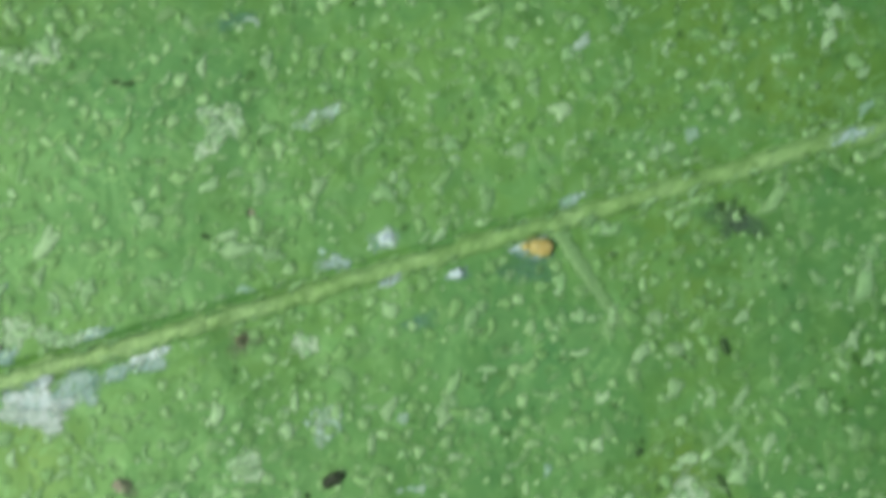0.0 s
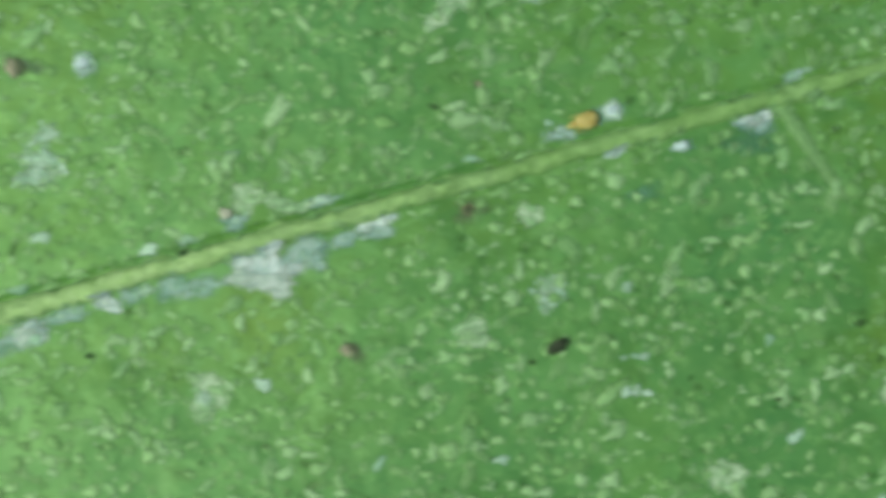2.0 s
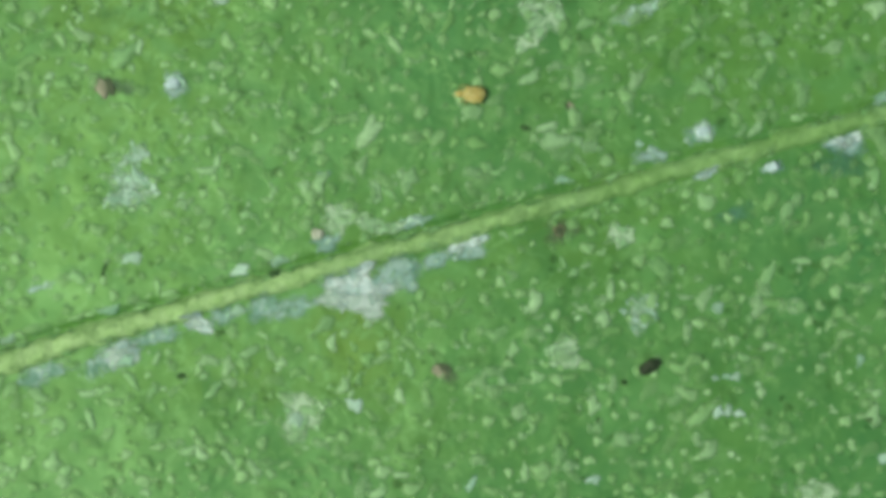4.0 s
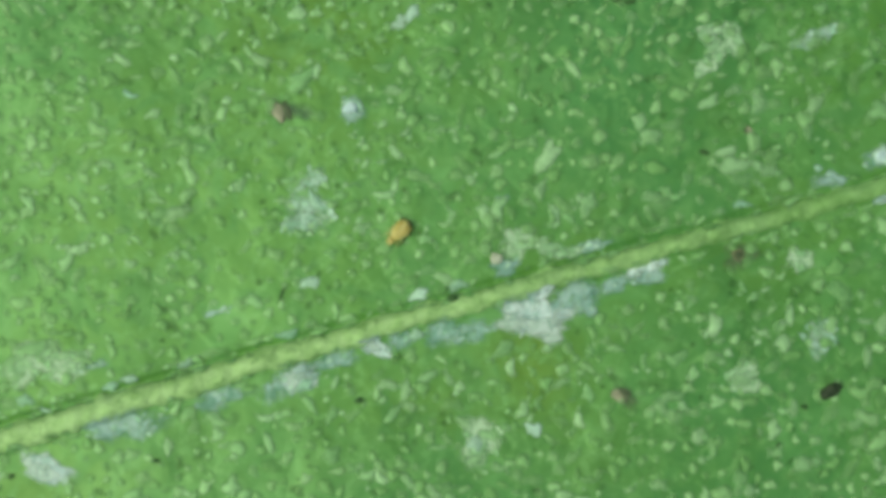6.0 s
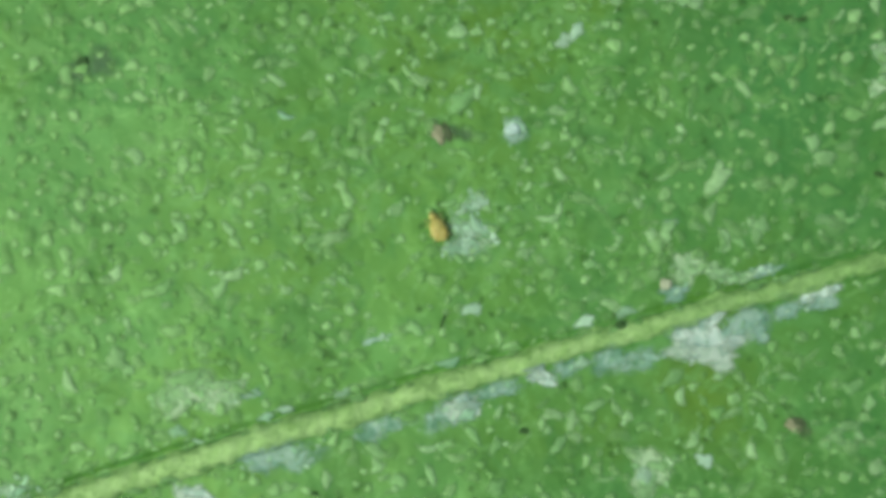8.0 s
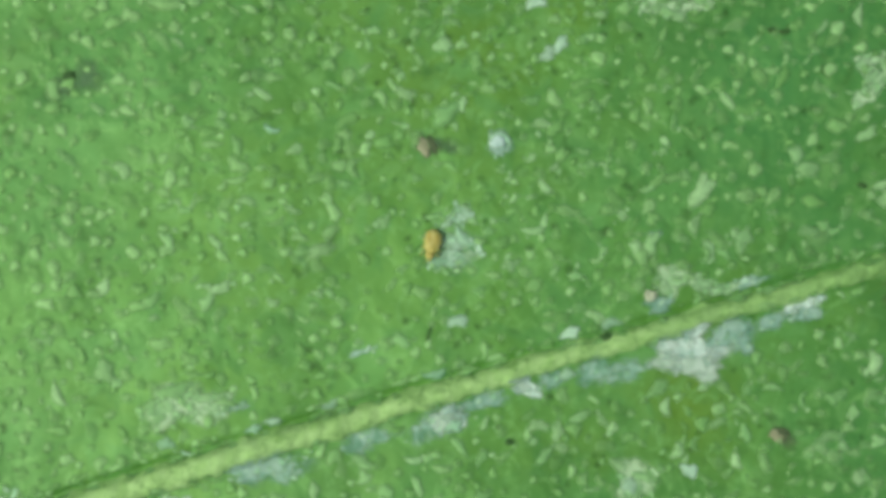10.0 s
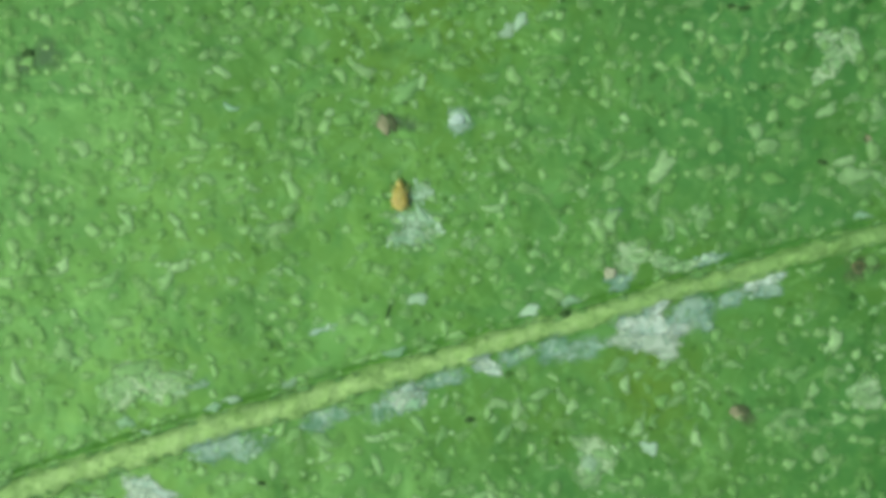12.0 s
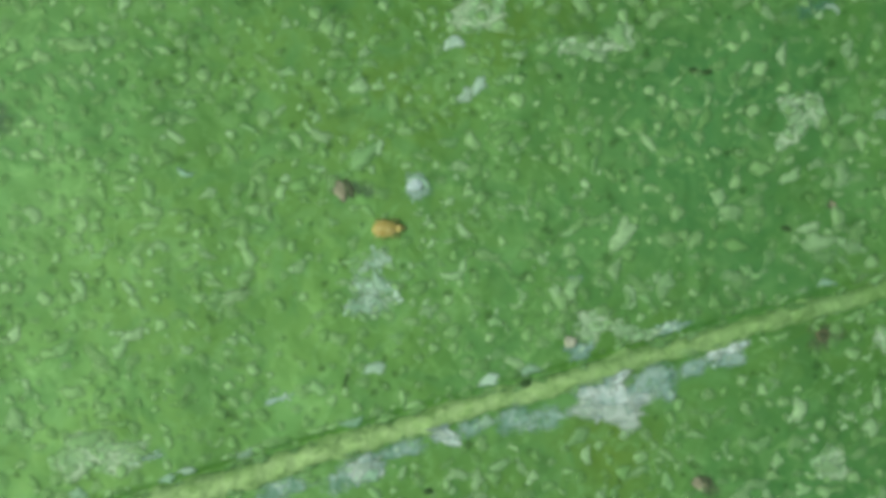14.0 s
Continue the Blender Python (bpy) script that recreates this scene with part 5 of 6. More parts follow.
FAINT_FLECKS_8 = [
    (1.13, 3.21, 0.13, 0.09, 0), (1.17, -1.35, 0.18, 0.08, 40), (1.36, 1.66, 0.19, 0.15, 90), (1.49, -3.58, 0.14, 0.10, 0), (1.58, -1.91, 0.21, 0.15, 0), (1.65, 1.92, 0.13, 0.10, 90), (2.03, 2.26, 0.26, 0.10, 65),
    (2.04, 1.65, 0.17, 0.10, 0), (2.06, -3.88, 0.26, 0.07, 40), (2.12, -5.11, 0.31, 0.07, 120), (2.20, 2.89, 0.21, 0.09, 90), (2.37, -0.10, 0.19, 0.12, 90), (2.77, -0.33, 0.26, 0.15, 70), (3.07, -1.75, 0.21, 0.09, 80),
    (3.21, -3.97, 0.12, 0.09, 0), (3.34, 3.25, 0.13, 0.10, 0), (3.44, -0.61, 0.15, 0.10, 0), (3.55, -3.15, 0.26, 0.26, 0), (3.68, -3.76, 0.12, 0.10, 0), (3.83, 0.40, 0.15, 0.10, 90)]
FAINT_FLECKS_9 = [
    (3.91, -1.89, 0.13, 0.12, 0), (3.96, -2.58, 0.24, 0.09, 85), (3.97, 2.43, 0.13, 0.10, 0), (4.16, -3.50, 0.21, 0.11, 90), (4.35, 2.99, 0.21, 0.09, 0), (4.61, -0.96, 0.15, 0.13, 90), (4.64, 0.83, 0.11, 0.09, 0),
    (4.87, -3.08, 0.21, 0.12, 90), (5.18, -2.14, 0.31, 0.12, 90), (5.23, -3.33, 0.21, 0.10, 90)]


def soft_rows():
    rows = SOFT_FLECKS_1 + SOFT_FLECKS_2 + SOFT_FLECKS_3 + SOFT_FLECKS_4 + SOFT_FLECKS_5 + SOFT_FLECKS_6 + SOFT_FLECKS_7 + SOFT_FLECKS_8
    used_places.extend((r[0], r[1]) for r in rows)
    return rows


def faint_rows():
    rows = FAINT_FLECKS_1 + FAINT_FLECKS_2 + FAINT_FLECKS_3 + FAINT_FLECKS_4 + FAINT_FLECKS_5 + FAINT_FLECKS_6 + FAINT_FLECKS_7 + FAINT_FLECKS_8 + FAINT_FLECKS_9
    rows = rows + DIM_FLECKS_1 + DIM_FLECKS_2 + DIM_FLECKS_3 + DIM_FLECKS_4 + DIM_FLECKS_5 + DIM_FLECKS_6 + DIM_FLECKS_7 + DIM_FLECKS_8 + DIM_FLECKS_9 + DIM_FLECKS_10 + DIM_FLECKS_11 + DIM_FLECKS_12 + DIM_FLECKS_13 + DIM_FLECKS_14 + DIM_FLECKS_15 + DIM_FLECKS_16
    used_places.extend((r[0], r[1]) for r in rows)
    return rows


def off_residue(rows):
    """Only the crumbs that lie clear of the residue along the midrib."""
    return [r for r in rows if all(((r[0] - p[0]) / p[2]) ** 2 + ((r[1] - p[1]) / p[3]) ** 2 > 0.8 for p in WHITE_RESIDUE + BLUE_RESIDUE)]


def joined_flecks(name, rows, material, label, flat=1.0):
    """Many small crumbs in one mesh."""
    verts, faces, crown, at = [], [], [], 0
    shapes = [fleck_shape(kind, seed, 9) for kind, seed in FLECK_KINDS]
    rng = np.random.RandomState(33)
    for x, y, long, wide, turn in rows:
        wide = max(wide, long / 2.2)
        v, f, c = shapes[rng.choice(LONG) if long > 1.6 * wide else rng.choice(ROUND)]
        t = radians(turn)
        px, py = v[:, 0] * long * 1.6, v[:, 1] * wide * 1.75
        X, Y = x + px * math.cos(t) - py * math.sin(t), y + px * math.sin(t) + py * math.cos(t)
        s, w = from_rib(X, Y)
        under = height(X, Y) + np.where(np.abs(w) < rib_half(s), rib_top(s, w), 0.0)
        verts.append(np.c_[X, Y, under + 0.001 + v[:, 2] * min(0.038, 0.19 * wide) * flat])
        faces += [[i + at for i in g] for g in f]
        crown += c
        at += len(v)
    ob = mesh_object(name, np.concatenate(verts), faces, material, None, label, floats={"crown": crown})
    return tagged(ob, category="fleck", kind="stuff")


def satellites(rows, seed, most):
    """Smaller crumbs that cling to the rim of larger ones."""
    rng = np.random.RandomState(seed)
    made = []
    for x, y, long, wide, turn in rows:
        for _ in range(rng.randint(0, most + 1)):
            a = rng.uniform(0, 2 * math.pi)
            d = 0.42 * (long + wide) * rng.uniform(0.8, 1.35)
            w = wide * rng.uniform(0.35, 0.75)
            made.append((x + d * math.cos(a), y + d * math.sin(a), w * rng.uniform(1.0, 1.5), w, rng.uniform(0, 180)))
    return made


CLUMPS = waves(44, 14, 1.6)


def crowding(x, y):
    """Between 0 and 1: where crumbs lie thick, and where the skin is bare."""
    kx, ky, ph = CLUMPS
    return float(np.clip(0.5 + 0.42 * np.sin(x * kx + y * ky + ph).sum() / math.sqrt(len(kx) / 2), 0, 1))


def scatter(seed, count, low, high, gap, box=(-16.5, 7.5, -7.2, 4.8)):
    """Crumbs strewn in loose drifts over the leaf, clear of the midrib and of each other."""
    rng = np.random.RandomState(seed)
    rows, cells = [], {}
    for x, y in used_places:
        cells.setdefault((int(x // 0.5), int(y // 0.5)), []).append((x, y))
    for _ in range(count):
        x, y = rng.uniform(box[0], box[1]), rng.uniform(box[2], box[3])
        s, v = from_rib(x, y)
        i, j = int(x // 0.5), int(y // 0.5)
        near = [p for a in (-1, 0, 1) for b in (-1, 0, 1) for p in cells.get((i + a, j + b), ())]
        wide = low + (high - low) * rng.uniform() ** 1.7
        long = wide * rng.choice([1.0, 1.1, 1.25, 1.6])
        if any(((x - p[0]) / (p[2] + 0.05)) ** 2 + ((y - p[1]) / (p[3] + 0.05)) ** 2 < 1 for p in WHITE_RESIDUE + BLUE_RESIDUE):
            continue
        if abs(v) < 0.25 or rng.uniform() > 0.15 + crowding(x, y) or any((x - p[0]) ** 2 + (y - p[1]) ** 2 < gap ** 2 for p in near):
            continue
        rows.append((x, y, long, wide, rng.uniform(0, 180)))
        cells.setdefault((i, j), []).append((x, y))
    return rows


def margin_crumbs(seed, count):
    """Crumbs caught in the furrows along the midrib."""
    rng = np.random.RandomState(seed)
    rows = []
    for _ in range(count):
        s = rng.uniform(-17, 7)
        v = (rib_half(s) + rng.uniform(-0.05, 0.16)) * rng.choice([-1, 1])
        wide = rng.uniform(0.04, 0.095)
        rows.append((s - v * math.sin(LEAN_OF_RIB), rib_line(s) + v * math.cos(LEAN_OF_RIB), wide * rng.uniform(1.2, 2.8), wide, 16 + rng.uniform(-25, 25)))
    return rows


# ---- residue and scars: thin films that follow the skin ----
def film(name, x, y, rx, ry, turn, material, label, category, seed, lift=0.006):
    n, m = 26, 40
    rr, aa = np.meshgrid(np.linspace(0.02, 1, n), np.linspace(0, 2 * math.pi, m, endpoint=False), indexing="ij")
    rng = np.random.RandomState(seed)
    edge = 1 + 0.16 * np.sin(2 * aa + rng.uniform(0, 6)) + 0.13 * np.sin(3 * aa + rng.uniform(0, 6)) + 0.10 * np.sin(5 * aa + rng.uniform(0, 6)) + 0.07 * np.sin(9 * aa + rng.uniform(0, 6))
    u, w = rr * edge * rx * np.cos(aa), rr * edge * ry * np.sin(aa)
    t = radians(turn)
    X, Y = x + u * math.cos(t) - w * math.sin(t), y + u * math.sin(t) + w * math.cos(t)
    s, v = from_rib(X, Y)
    rise = np.where(np.abs(v) < rib_half(s), rib_top(s, v), 0.0)
    Z = height(X, Y) + rise + lift + 0.008 * (1 - rr ** 2) * rng.uniform(0.3, 1.0)
    verts = np.stack([X, Y, Z], -1).reshape(-1, 3)
    base = np.array([x, y, 0.0]) * (1, 1, 1)
    base[2] = ground_at(x, y)
    ob = mesh_object(name, verts - base, grid_faces(n, m, True), material, None, label, floats={"crown": (1 - rr ** 1.5).ravel()})
    ob.location = Vector(base) * MM
    return tagged(ob, category=category)


FLAKES = {m.name: [fleck_mesh(m, "ragged", 40 + i) for i in range(6)] for m in (FLECK_WHITE, FLECK_SCAR, FLECK_CHALK)}


def crust(owner, count, rx, ry, turn, seed, material, big=0.17):
    """Loose flakes lying on a film: each is a part of it."""
    rng = np.random.RandomState(seed)
    cx, cy, cz = [c / MM for c in owner.location]
    for _ in range(count):
        d, a = rng.uniform(0, 1) ** 0.7, rng.uniform(0, 2 * math.pi)
        u, w, t = d * rx * math.cos(a), d * ry * math.sin(a), radians(turn)
        x, y = u * math.cos(t) - w * math.sin(t), u * math.sin(t) + w * math.cos(t)
        wide = big * rng.uniform(0.45, 1.1) * (1.15 - 0.5 * d)
        ob = new("flake", FLAKES[material.name][rng.randint(0, 6)])
        ob.parent = owner
        z = ground_at(cx + x, cy + y) - cz + 0.014
        ob.matrix_basis = pose(x * MM, y * MM, z * MM) @ slope_at(cx + x, cy + y) @ pose(0, 0, 0, 0, 0, rng.uniform(0, 360)) @ Matrix.Diagonal((wide * rng.uniform(1, 1.8) * MM, wide * MM, 0.04 * wide * MM, 1))


# x, y, half length, half width, turn, flakes
WHITE_RESIDUE = [
    (-5.84, -1.74, 0.60, 0.34, 14, 10), (-8.10, -2.22, 0.30, 0.17, -8, 8), (-9.15, -2.66, 0.34, 0.20, 22, 8),
    (-12.70, -4.00, 0.44, 0.27, -14, 9), (-4.50, -1.12, 0.20, 0.11, 18, 4), (-4.22, -1.03, 0.24, 0.09, 20, 3), (-5.80, -1.44, 0.26, 0.10, 12, 4),
    (0.88, 0.44, 0.32, 0.11, 12, 7), (-1.02, -0.05, 0.22, 0.08, 20, 8),
]
CREAM_RESIDUE = [(-6.12, -1.86, 0.36, 0.16, -6, 5), (-5.70, -1.93, 0.38, 0.22, 10, 6), (-9.20, -2.72, 0.22, 0.14, 10, 3), (-12.78, -4.04, 0.30, 0.17, -14, 4)]
BLUE_RESIDUE = [
    (-5.12, -1.56, 0.30, 0.20, 50, 4),
    (-6.28, -1.08, 0.28, 0.15, 20, 4),
    (-9.35, -2.76, 0.56, 0.28, 20, 8),     (-5.34, -1.48, 0.56, 0.27, 20, 9), (-4.28, -1.18, 0.34, 0.16, 20, 6),     (0.92, 0.34, 0.40, 0.16, 15, 0), (-1.82, 0.18, 0.30, 0.17, 10, 2), (-7.15, -2.02, 0.42, 0.22, 16, 3), (-10.25, -2.97, 0.50, 0.22, 14, 6),
    (-11.9, -3.42, 0.40, 0.18, 16, 4), (-5.15, -0.80, 0.45, 0.11, 18, 8), (-6.70, -1.98, 0.50, 0.20, 16, 3), (-8.70, -2.42, 0.52, 0.18, 16, 5), (-11.5, -3.38, 0.72, 0.26, 16, 12),
    (-1.12, 0.50, 0.26, 0.20, 20, 3), (-8.46, 1.10, 0.26, 0.22, 30, 3), (-0.10, 0.04, 0.20, 0.13, 15, 2), (-4.75, -1.30, 0.36, 0.14, 18, 4), (5.15, 1.90, 0.42, 0.12, 20, 4),
    (-7.75, -2.12, 0.30, 0.16, 20, 4), (1.45, 1.05, 0.30, 0.12, 20, 4), (-12.1, -2.55, 0.35, 0.08, 17, 3), (-10.3, -1.75, 0.30, 0.07, 17, 3),
]
MISTY_SCARS = [(-15.30, -3.92, 0.46, 0.28, 20, 10), (-9.03, -0.30, 0.40, 0.46, 60, 16), (-9.22, -0.50, 0.26, 0.20, 20, 8), (-8.98, 0.16, 0.22, 0.20, 20, 8), (-2.00, 2.20, 0.40, 0.15, 25, 10), (-1.90, -2.00, 0.36, 0.30, 40, 12)]
PALE_SCARS = [
    (-6.12, -0.74, 0.34, 0.24, 10, 10), (-5.72, -0.80, 0.26, 0.16, -30, 6), (-5.42, -0.86, 0.30, 0.10, 14, 5), (-3.52, 2.21, 0.26, 0.14, 8, 7), (-3.16, 2.14, 0.18, 0.27, 20, 7), (-3.38, 1.98, 0.22, 0.20, 60, 8), (-3.53, 1.74, 0.20, 0.14, 30, 6),
    (-6.22, 2.98, 0.42, 0.16, 8, 9), (-5.72, 3.12, 0.20, 0.26, 20, 8), (-7.68, 3.42, 0.52, 0.26, -12, 12), (-7.35, 3.62, 0.24, 0.12, 45, 5),
    (-2.95, -2.56, 0.30, 0.26, 10, 10), (0.51, -4.49, 0.32, 0.30, 0, 10), (2.92, -3.02, 0.46, 0.36, 60, 14),
    (-12.95, -2.50, 0.50, 0.34, 20, 16), (-12.75, -2.46, 0.42, 0.26, -10, 14), (-12.40, -2.58, 0.40, 0.26, 8, 8), (-6.62, -3.52, 0.40, 0.34, 60, 12), (-2.20, -0.92, 0.20, 0.22, 0, 6), (-13.62, -4.20, 0.32, 0.18, 14, 5), (-14.45, -4.40, 0.36, 0.17, 12, 5),
]
TEAL_STAINS = [(0.80, 0.14, 0.62, 0.28, 14, 0), (-3.20, 3.50, 0.55, 0.16, 22, 0), (-0.60, -0.60, 0.30, 0.20, 20, 0)]
BROWN_STAINS = [(-3.04, -0.88, 0.30, 0.26, 10, 0), (-9.48, 1.10, 0.32, 0.20, -20, 0), (-4.62, -2.84, 0.26, 0.20, -30, 0)]
GREY_STAINS = [(3.60, 0.78, 0.50, 0.36, -20, 0), (3.66, 0.72, 0.30, 0.24, 60, 0), (-9.75, -5.40, 0.55, 0.42, 10, 0), (-14.30, 1.95, 0.55, 0.36, 20, 0), (-9.25, 1.10, 0.30, 0.14, -10, 0)]
for i, (x, y, rx, ry, turn, flakes) in enumerate(WHITE_RESIDUE):
    ob = film("white_residue", x, y, rx, ry, turn, FILM_WHITE, "crumbly white residue dried beside the midrib", "residue", 100 + i)
    crust(ob, flakes, rx * 0.9, ry * 0.85, turn, 300 + i, FLECK_CHALK)
for i, (x, y, rx, ry, turn, flakes) in enumerate(CREAM_RESIDUE):
    ob = film("cream_residue", x, y, rx, ry, turn, FILM_CREAM, "thick cream white crust on the dried residue", "residue", 130 + i, 0.012)
    crust(ob, flakes, rx * 0.8, ry * 0.75, turn, 330 + i, FLECK_CHALK)
for i, (x, y, rx, ry, turn, flakes) in enumerate(BLUE_RESIDUE):
    ob = film("bluish_residue", x, y, rx, ry, turn, FILM_BLUE, "thin bluish white film dried on the leaf", "residue", 150 + i, 0.004)
    if flakes:
        crust(ob, flakes, rx * 0.9, ry * 0.8, turn, 350 + i, FLECK_WHITE, 0.10)
for i, (x, y, rx, ry, turn, flakes) in enumerate(MISTY_SCARS):
    ob = film("misty_scar", x, y, rx, ry, turn, FILM_MIST, "flaky whitish scar on the green skin", "scar", 230 + i, 0.005)
    crust(ob, flakes, rx * 0.9, ry * 0.85, turn, 440 + i, FLECK_WHITE)
for i, (x, y, rx, ry, turn, flakes) in enumerate(PALE_SCARS):
    ob = film("pale_scar", x, y, rx, ry, turn, FILM_PALE, "flaky pale green scar on the green skin", "scar", 200 + i, 0.005)
    crust(ob, flakes, rx * 0.9, ry * 0.85, turn, 400 + i, FLECK_SCAR)
for i, (x, y, rx, ry, turn, flakes) in enumerate(TEAL_STAINS):
    film("teal_stain", x, y, rx, ry, turn, FILM_TEAL, "thin bluish green smear on the skin", "stain", 270 + i, 0.003)
for i, (x, y, rx, ry, turn, flakes) in enumerate(BROWN_STAINS):
    film("brown_stain", x, y, rx, ry, turn, FILM_RUST, "thin brownish stain round a husk", "stain", 280 + i, 0.003)
for i, (x, y, rx, ry, turn, flakes) in enumerate(GREY_STAINS):
    film("grey_stain", x, y, rx, ry, turn, FILM_GREY, "thin grey stain on the green skin", "stain", 250 + i, 0.003)


joined_flecks("soft_fleck", off_residue(soft_rows()), FLECK_SOFT, "strewn soft pale green skin flecks")
listed = PALE_FLECKS_1 + PALE_FLECKS_2 + PALE_FLECKS_3 + PALE_FLECKS_4 + PALE_FLECKS_5 + PALE_FLECKS_6 + PALE_FLECKS_7 + PALE_FLECKS_8 + PALE_FLECKS_9 + PALE_FLECKS_10
listed = listed + PALE_FLECKS_11 + PALE_FLECKS_12 + PALE_FLECKS_13 + PALE_FLECKS_14
joined_flecks("clinging_fleck", off_residue(satellites(listed + soft_rows(), 51, 2)), FLECK_SOFT, "small pale crumbs that cling to larger flecks")
joined_flecks("skin_fleck", off_residue(faint_rows() + satellites(faint_rows(), 52, 1) + margin_crumbs(6, 460)) + scatter(4, 24000, 0.078, 0.172, 0.17), FLECK_FAINT, "strewn faint pale green skin flecks")
# flat dark dots, strewn at random: painted shade among the flecks
joined_flecks("skin_pit", scatter(12, 3600, 0.040, 0.110, 0.10), SHADE_DOT, "strewn small dark green dots painted for the shade among the flecks", 0.3)


# ---- loose specks, husks and beads ----
def blob(name, long, wide, tall, seed, material, lump=0.12, parent=None, at=(0, 0, 0), turn=0.0, rings=9, cols=16):
    """A lumpy closed pebble, lengths in millimetres, resting on its underside."""
    rng = np.random.RandomState(seed)
    kx, ky, ph = rng.uniform(-3, 3, 8), rng.uniform(-3, 3, 8), rng.uniform(0, 6, 8)
    verts = []
    for i in range(rings):
        e = math.pi * (i / (rings - 1) - 0.5)
        for j in range(cols):
            a = 2 * math.pi * j / cols
            c = max(math.cos(e), 0.001)
            r = 1 + lump * float(np.mean(np.sin(kx * c * math.cos(a) * 2 + ky * c * math.sin(a) * 2 + ph + 2 * math.sin(e)))) * 2
            verts.append((long / 2 * c * math.cos(a) * r, wide / 2 * c * math.sin(a) * r, tall / 2 * (math.sin(e) + 0.8) * r))
    t = radians(turn)
    v = np.array(verts)
    v = np.c_[v[:, 0] * math.cos(t) - v[:, 1] * math.sin(t) + at[0], v[:, 0] * math.sin(t) + v[:, 1] * math.cos(t) + at[1], v[:, 2] + at[2]]
    return mesh_object(name, v, grid_faces(rings, cols, True), material, parent)


def set_down(ob, x, y, turn, lift=0.0):
    ob.matrix_basis = pose(x * MM, y * MM, (ground_at(x, y) + lift) * MM, 0, 0, turn)
    return ob


pellet = set_down(blob("dropping", 0.34, 0.20, 0.11, 5, DROPPING), -1.80, -2.73, 33)
tagged(pellet, "dark oval insect dropping lying on the leaf", "dropping")


def husk(x, y, turn, size, seed, label):
    """A dried skin: a pale lip, and behind it a dark lump that paints its shaded side."""
    root = set_down(new("husk"), x, y, turn)
    tagged(root, label, "husk")
    blob("shell", 0.80 * size, 0.46 * size, 0.055 * size, seed, HUSK, 0.30, root, (0, -0.10 * size, 0))
    blob("shaded_side", 0.66 * size, 0.30 * size, 0.05 * size, seed + 1, HUSK_DARK, 0.30, root, (0.10 * size, 0.20 * size, 0))
    return root


husk(-4.67, -2.82, -28, 0.29, 11, "pinkish brown dried husk with a dark painted shaded side")
husk(-9.47, 1.08, -60, 0.38, 14, "small pinkish dried husk with a dark edge")
husk(-4.40, -5.10, -50, 0.22, 17, "small grey brown dried husk")
husk(-2.93, 0.86, 120, 0.16, 19, "tiny orange brown husk on the green skin")
husk(4.0, -3.05, 70, 0.18, 23, "tiny reddish brown husk on the green skin")


def pit(x, y, size, seed, label):
    root = set_down(new("pit"), x, y, 0)
    tagged(root, label, "pit")
    blob("core", size * 0.62, size * 0.62, size * 0.34, seed, HUSK_DARK, 0.15, root)
    a = np.linspace(0, 2 * math.pi, 20, endpoint=False)
    b = np.linspace(0, 2 * math.pi, 8, endpoint=False)
    A, B = np.meshgrid(a, b, indexing="ij")
    r = size * (0.5 + 0.06 * np.sin(3 * A)) + size * 0.16 * np.cos(B)
    mesh = np.stack([r * np.cos(A), r * np.sin(A), size * 0.10 * np.sin(B) + size * 0.02], -1)
    mesh = np.concatenate([mesh, mesh[:1]])
    mesh_object("rim", mesh.reshape(-1, 3), grid_faces(21, 8, True), PIT_RIM, root, "brownish raised rim")
    return root


pit(-3.05, -0.87, 0.14, 31, "small dark brown pit with a brownish rim")

DARK_SPECKS = [(3.42, 0.96, 0.13, 0.10, 20), (3.70, 0.86, 0.14, 0.10, 100), (3.46, -0.93, 0.24, 0.12, 110), (-8.30, -2.97, 0.15, 0.09, 10), (-7.01, -1.53, 0.16, 0.12, 10), (-11.13, -3.85, 0.11, 0.07, 0),
               (-14.42, 2.02, 0.18, 0.12, 20), (-9.70, -5.25, 0.20, 0.12, 20), (-4.78, 2.66, 0.13, 0.08, 0), (-4.60, 2.64, 0.16, 0.08, 10), (-13.2, -4.12, 0.12, 0.08, 20), (-10.05, -5.40, 0.14, 0.10, 60),
               (-3.55, 0.55, 0.14, 0.08, -20), (-2.15, -2.95, 0.10, 0.08, 0), (1.23, -3.4, 0.12, 0.10, 30), (2.32, -2.35, 0.13, 0.10, 40)]
for i, (x, y, long, wide, turn) in enumerate(DARK_SPECKS):
    ob = set_down(blob("dark_speck", long, wide, wide * 0.35, 60 + i, SLIT, 0.2), x, y, turn)
    tagged(ob, "small dark speck stuck to the leaf", "speck", "dark specks on the leaf")
CUTS = [(-9.41, -1.50, 0.26, 0.04, 75), (3.45, -2.80, 0.42, 0.08, -60), (2.9, -1.05, 0.5, 0.04, -42), (-2.5, -3.55, 0.26, 0.05, 85)]
for i, (x, y, long, wide, turn) in enumerate(CUTS):
    ob = set_down(blob("cut", long, wide, 0.02, 80 + i, SLIT, 0.2), x, y, turn)
    tagged(ob, "narrow dark green cut in the skin", "cut", "cuts in the skin")

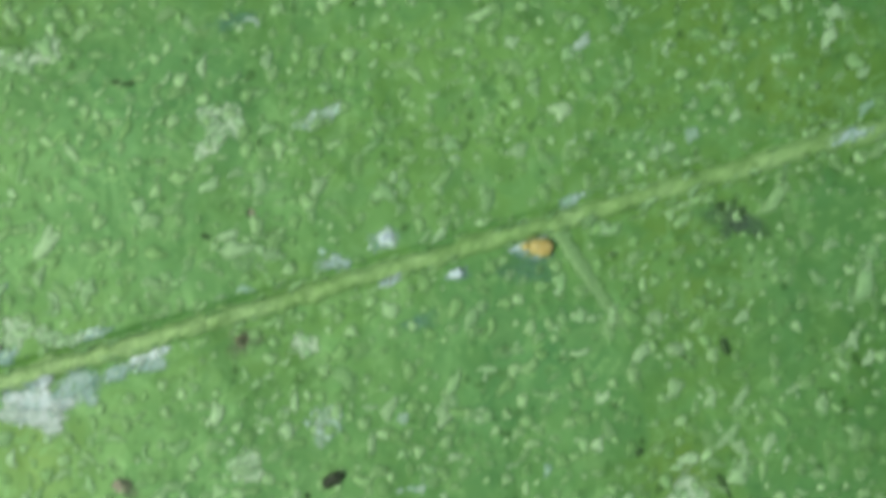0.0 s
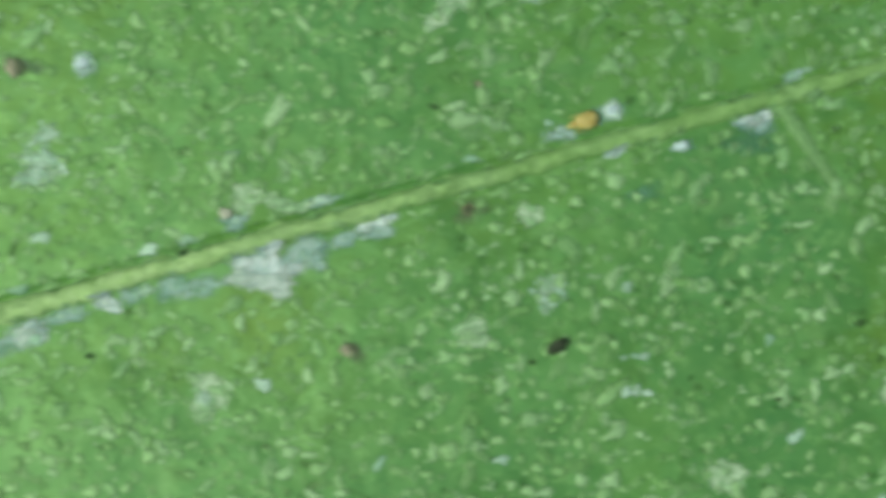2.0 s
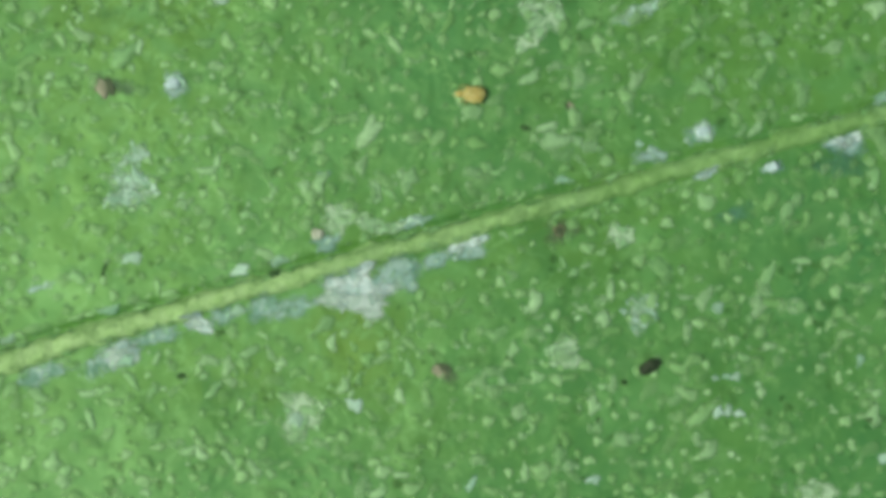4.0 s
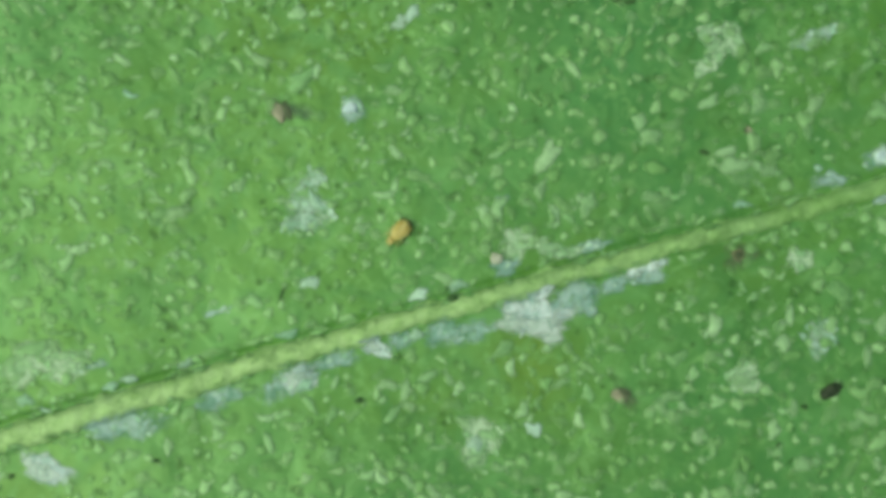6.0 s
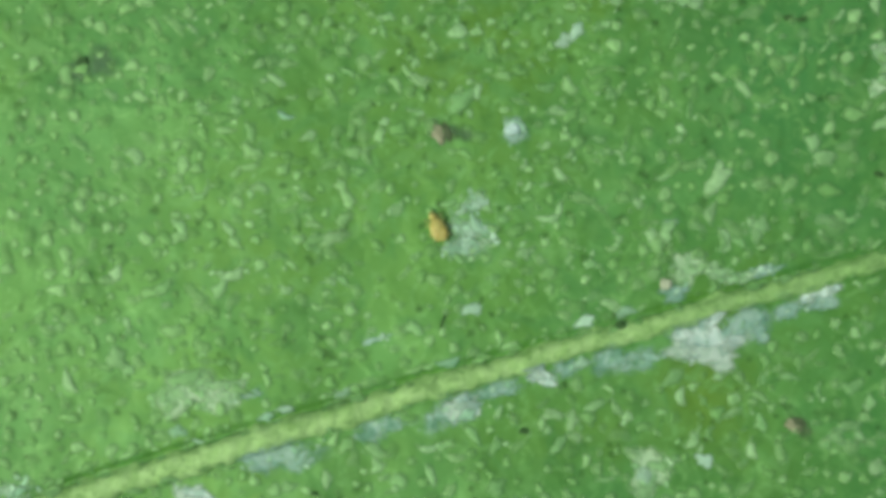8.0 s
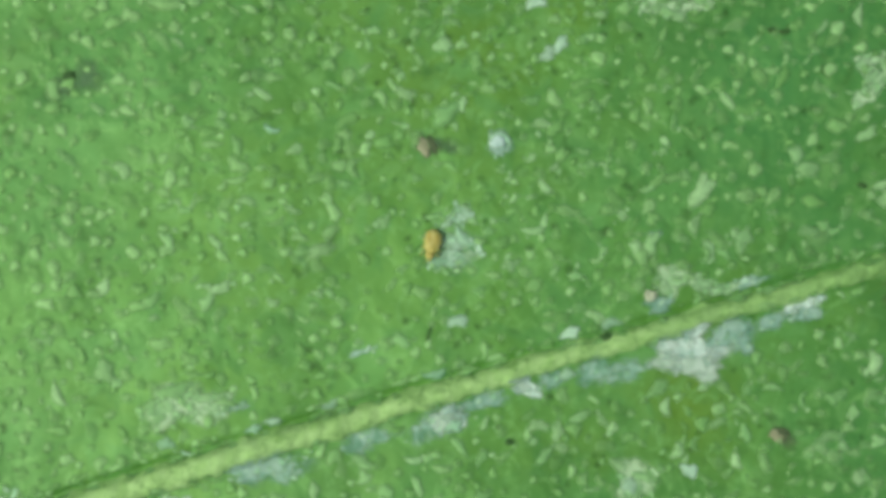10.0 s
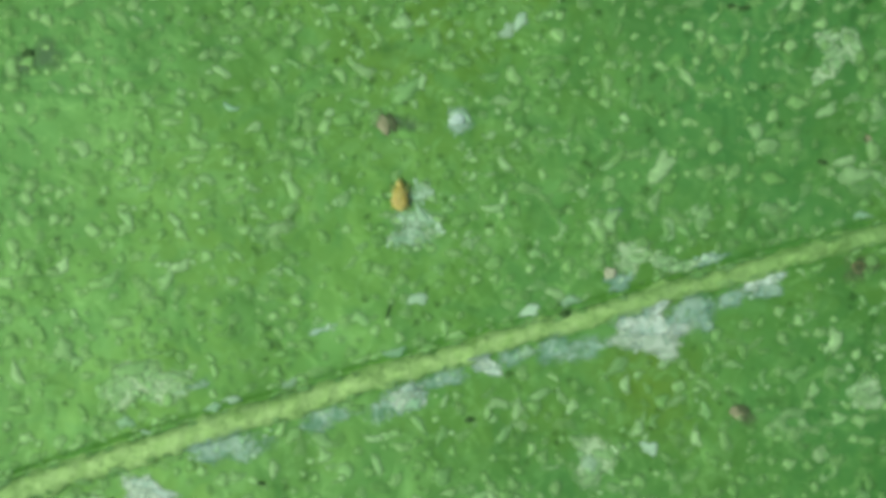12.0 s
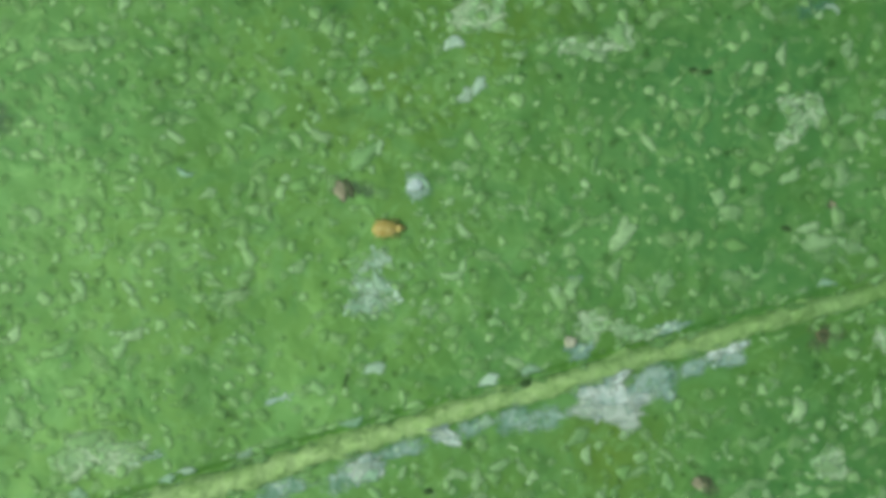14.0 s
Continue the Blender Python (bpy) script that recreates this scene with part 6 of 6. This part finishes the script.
BEADS = [(-0.14, 0.05, 0.18, 0.14, 10), (-8.48, 1.14, 0.23, 0.18, 30), (-1.08, 0.53, 0.19, 0.15, 60), (-6.42, -0.96, 0.16, 0.14, 0)]
for i, (x, y, long, wide, turn) in enumerate(BEADS):
    ob = set_down(blob("white_bead", long, wide, wide * 0.4, 90 + i, CRUST if i != 3 else PINK, 0.34), x, y, turn)
    tagged(ob, ("bright bluish white bead beside the midrib", "white crumbly bead on the leaf", "bluish white bead beside the midrib", "pinkish white bead beside the midrib")[i], "bead")


# ---- the mite ----
mite = new("mite")
tagged(mite, "tiny amber orange mite crawling over the leaf", "mite")


def build_mite():
    body = blob("body", 0.34, 0.24, 0.11, 7, MITE_BODY, 0.07, mite, (-0.02, 0, 0.035), rings=15, cols=24)
    blob("gut_mark", 0.17, 0.09, 0.03, 8, MITE_DARK, 0.05, body, (-0.05, 0.035, 0.108))
    blob("gut_mark", 0.14, 0.07, 0.03, 9, MITE_DARK, 0.05, body, (-0.06, -0.055, 0.104))
    head = blob("head", 0.11, 0.12, 0.09, 10, MITE_BODY, 0.05, mite, (0.175, 0, 0.035), rings=9, cols=14)
    blob("mouthpart", 0.07, 0.03, 0.03, 12, MITE_LIMB, 0.03, head, (0.235, 0.016, 0.035))
    blob("mouthpart", 0.07, 0.03, 0.03, 13, MITE_LIMB, 0.03, head, (0.235, -0.016, 0.035))
    for side in (-1, 1):
        for k, (bx, ang) in enumerate(((0.12, 35), (0.07, 65), (-0.02, 105), (-0.09, 140))):
            a = radians(ang)
            hip = Vector((bx, side * 0.085, 0.075))
            knee = hip + Vector((math.cos(a) * 0.045, side * math.sin(a) * 0.042, 0.005))
            foot = hip + Vector((math.cos(a) * 0.085, side * math.sin(a) * 0.062, -0.072))
            verts, sides = [], 7
            for p, r, ax in ((hip, 0.016, knee - hip), (hip.lerp(knee, 0.6), 0.014, knee - hip), (knee, 0.012, foot - hip), (knee.lerp(foot, 0.55), 0.010, foot - knee), (foot, 0.006, foot - knee)):
                q = ax.to_track_quat("Z", "Y")
                verts += [tuple(p + q @ Vector((r * math.cos(6.2832 * j / sides), r * math.sin(6.2832 * j / sides), 0))) for j in range(sides)]
            faces = grid_faces(5, sides, True).tolist() + [list(range(4 * sides, 5 * sides))]
            mesh_object("leg", verts, faces, MITE_LIMB, mite)


build_mite()

# seconds, x, y and the way that it heads
MITE_PATH = [
    (0.0, 0.99, 0.405, 176), (0.5, 0.459, 0.426, 180), (1.0, -0.459, 0.307, 172), (1.5, -1.127, 0.525, 170), (2.0, -1.458, 0.377, 200), (2.2, -1.585, 0.376, 188),
    (3.2, -3.15, 0.78, 168), (4.3, -4.817, 1.012, 184), (4.5, -5.245, 0.944, 188), (5.0, -6.235, 0.806, 200), (5.5, -7.069, 0.312, 228), (6.0, -7.764, -0.599, 226),
    (6.5, -8.754, -1.093, 182), (7.0, -9.652, -0.675, 118), (7.5, -9.459, -0.514, 92), (8.6, -9.52, 0.02, 165), (9.8, -9.426, -0.17, 242), (10.0, -9.374, -0.262, 258),
    (10.5, -9.399, -0.453, 222), (11.0, -9.315, -0.56, 196), (11.5, -9.374, -0.325, 135), (12.0, -9.264, 0.053, 92), (12.5, -9.176, 0.249, 84), (13.0, -9.005, 0.385, 62),
    (13.5, -8.938, 0.528, 4), (14.0, -8.878, 0.54, 2),
]


def motions():
    walk(mite, [(t, pose(x * MM, y * MM, ground_at(x, y) * MM, 0, 0, turn)) for t, x, y, turn in MITE_PATH])


motions()
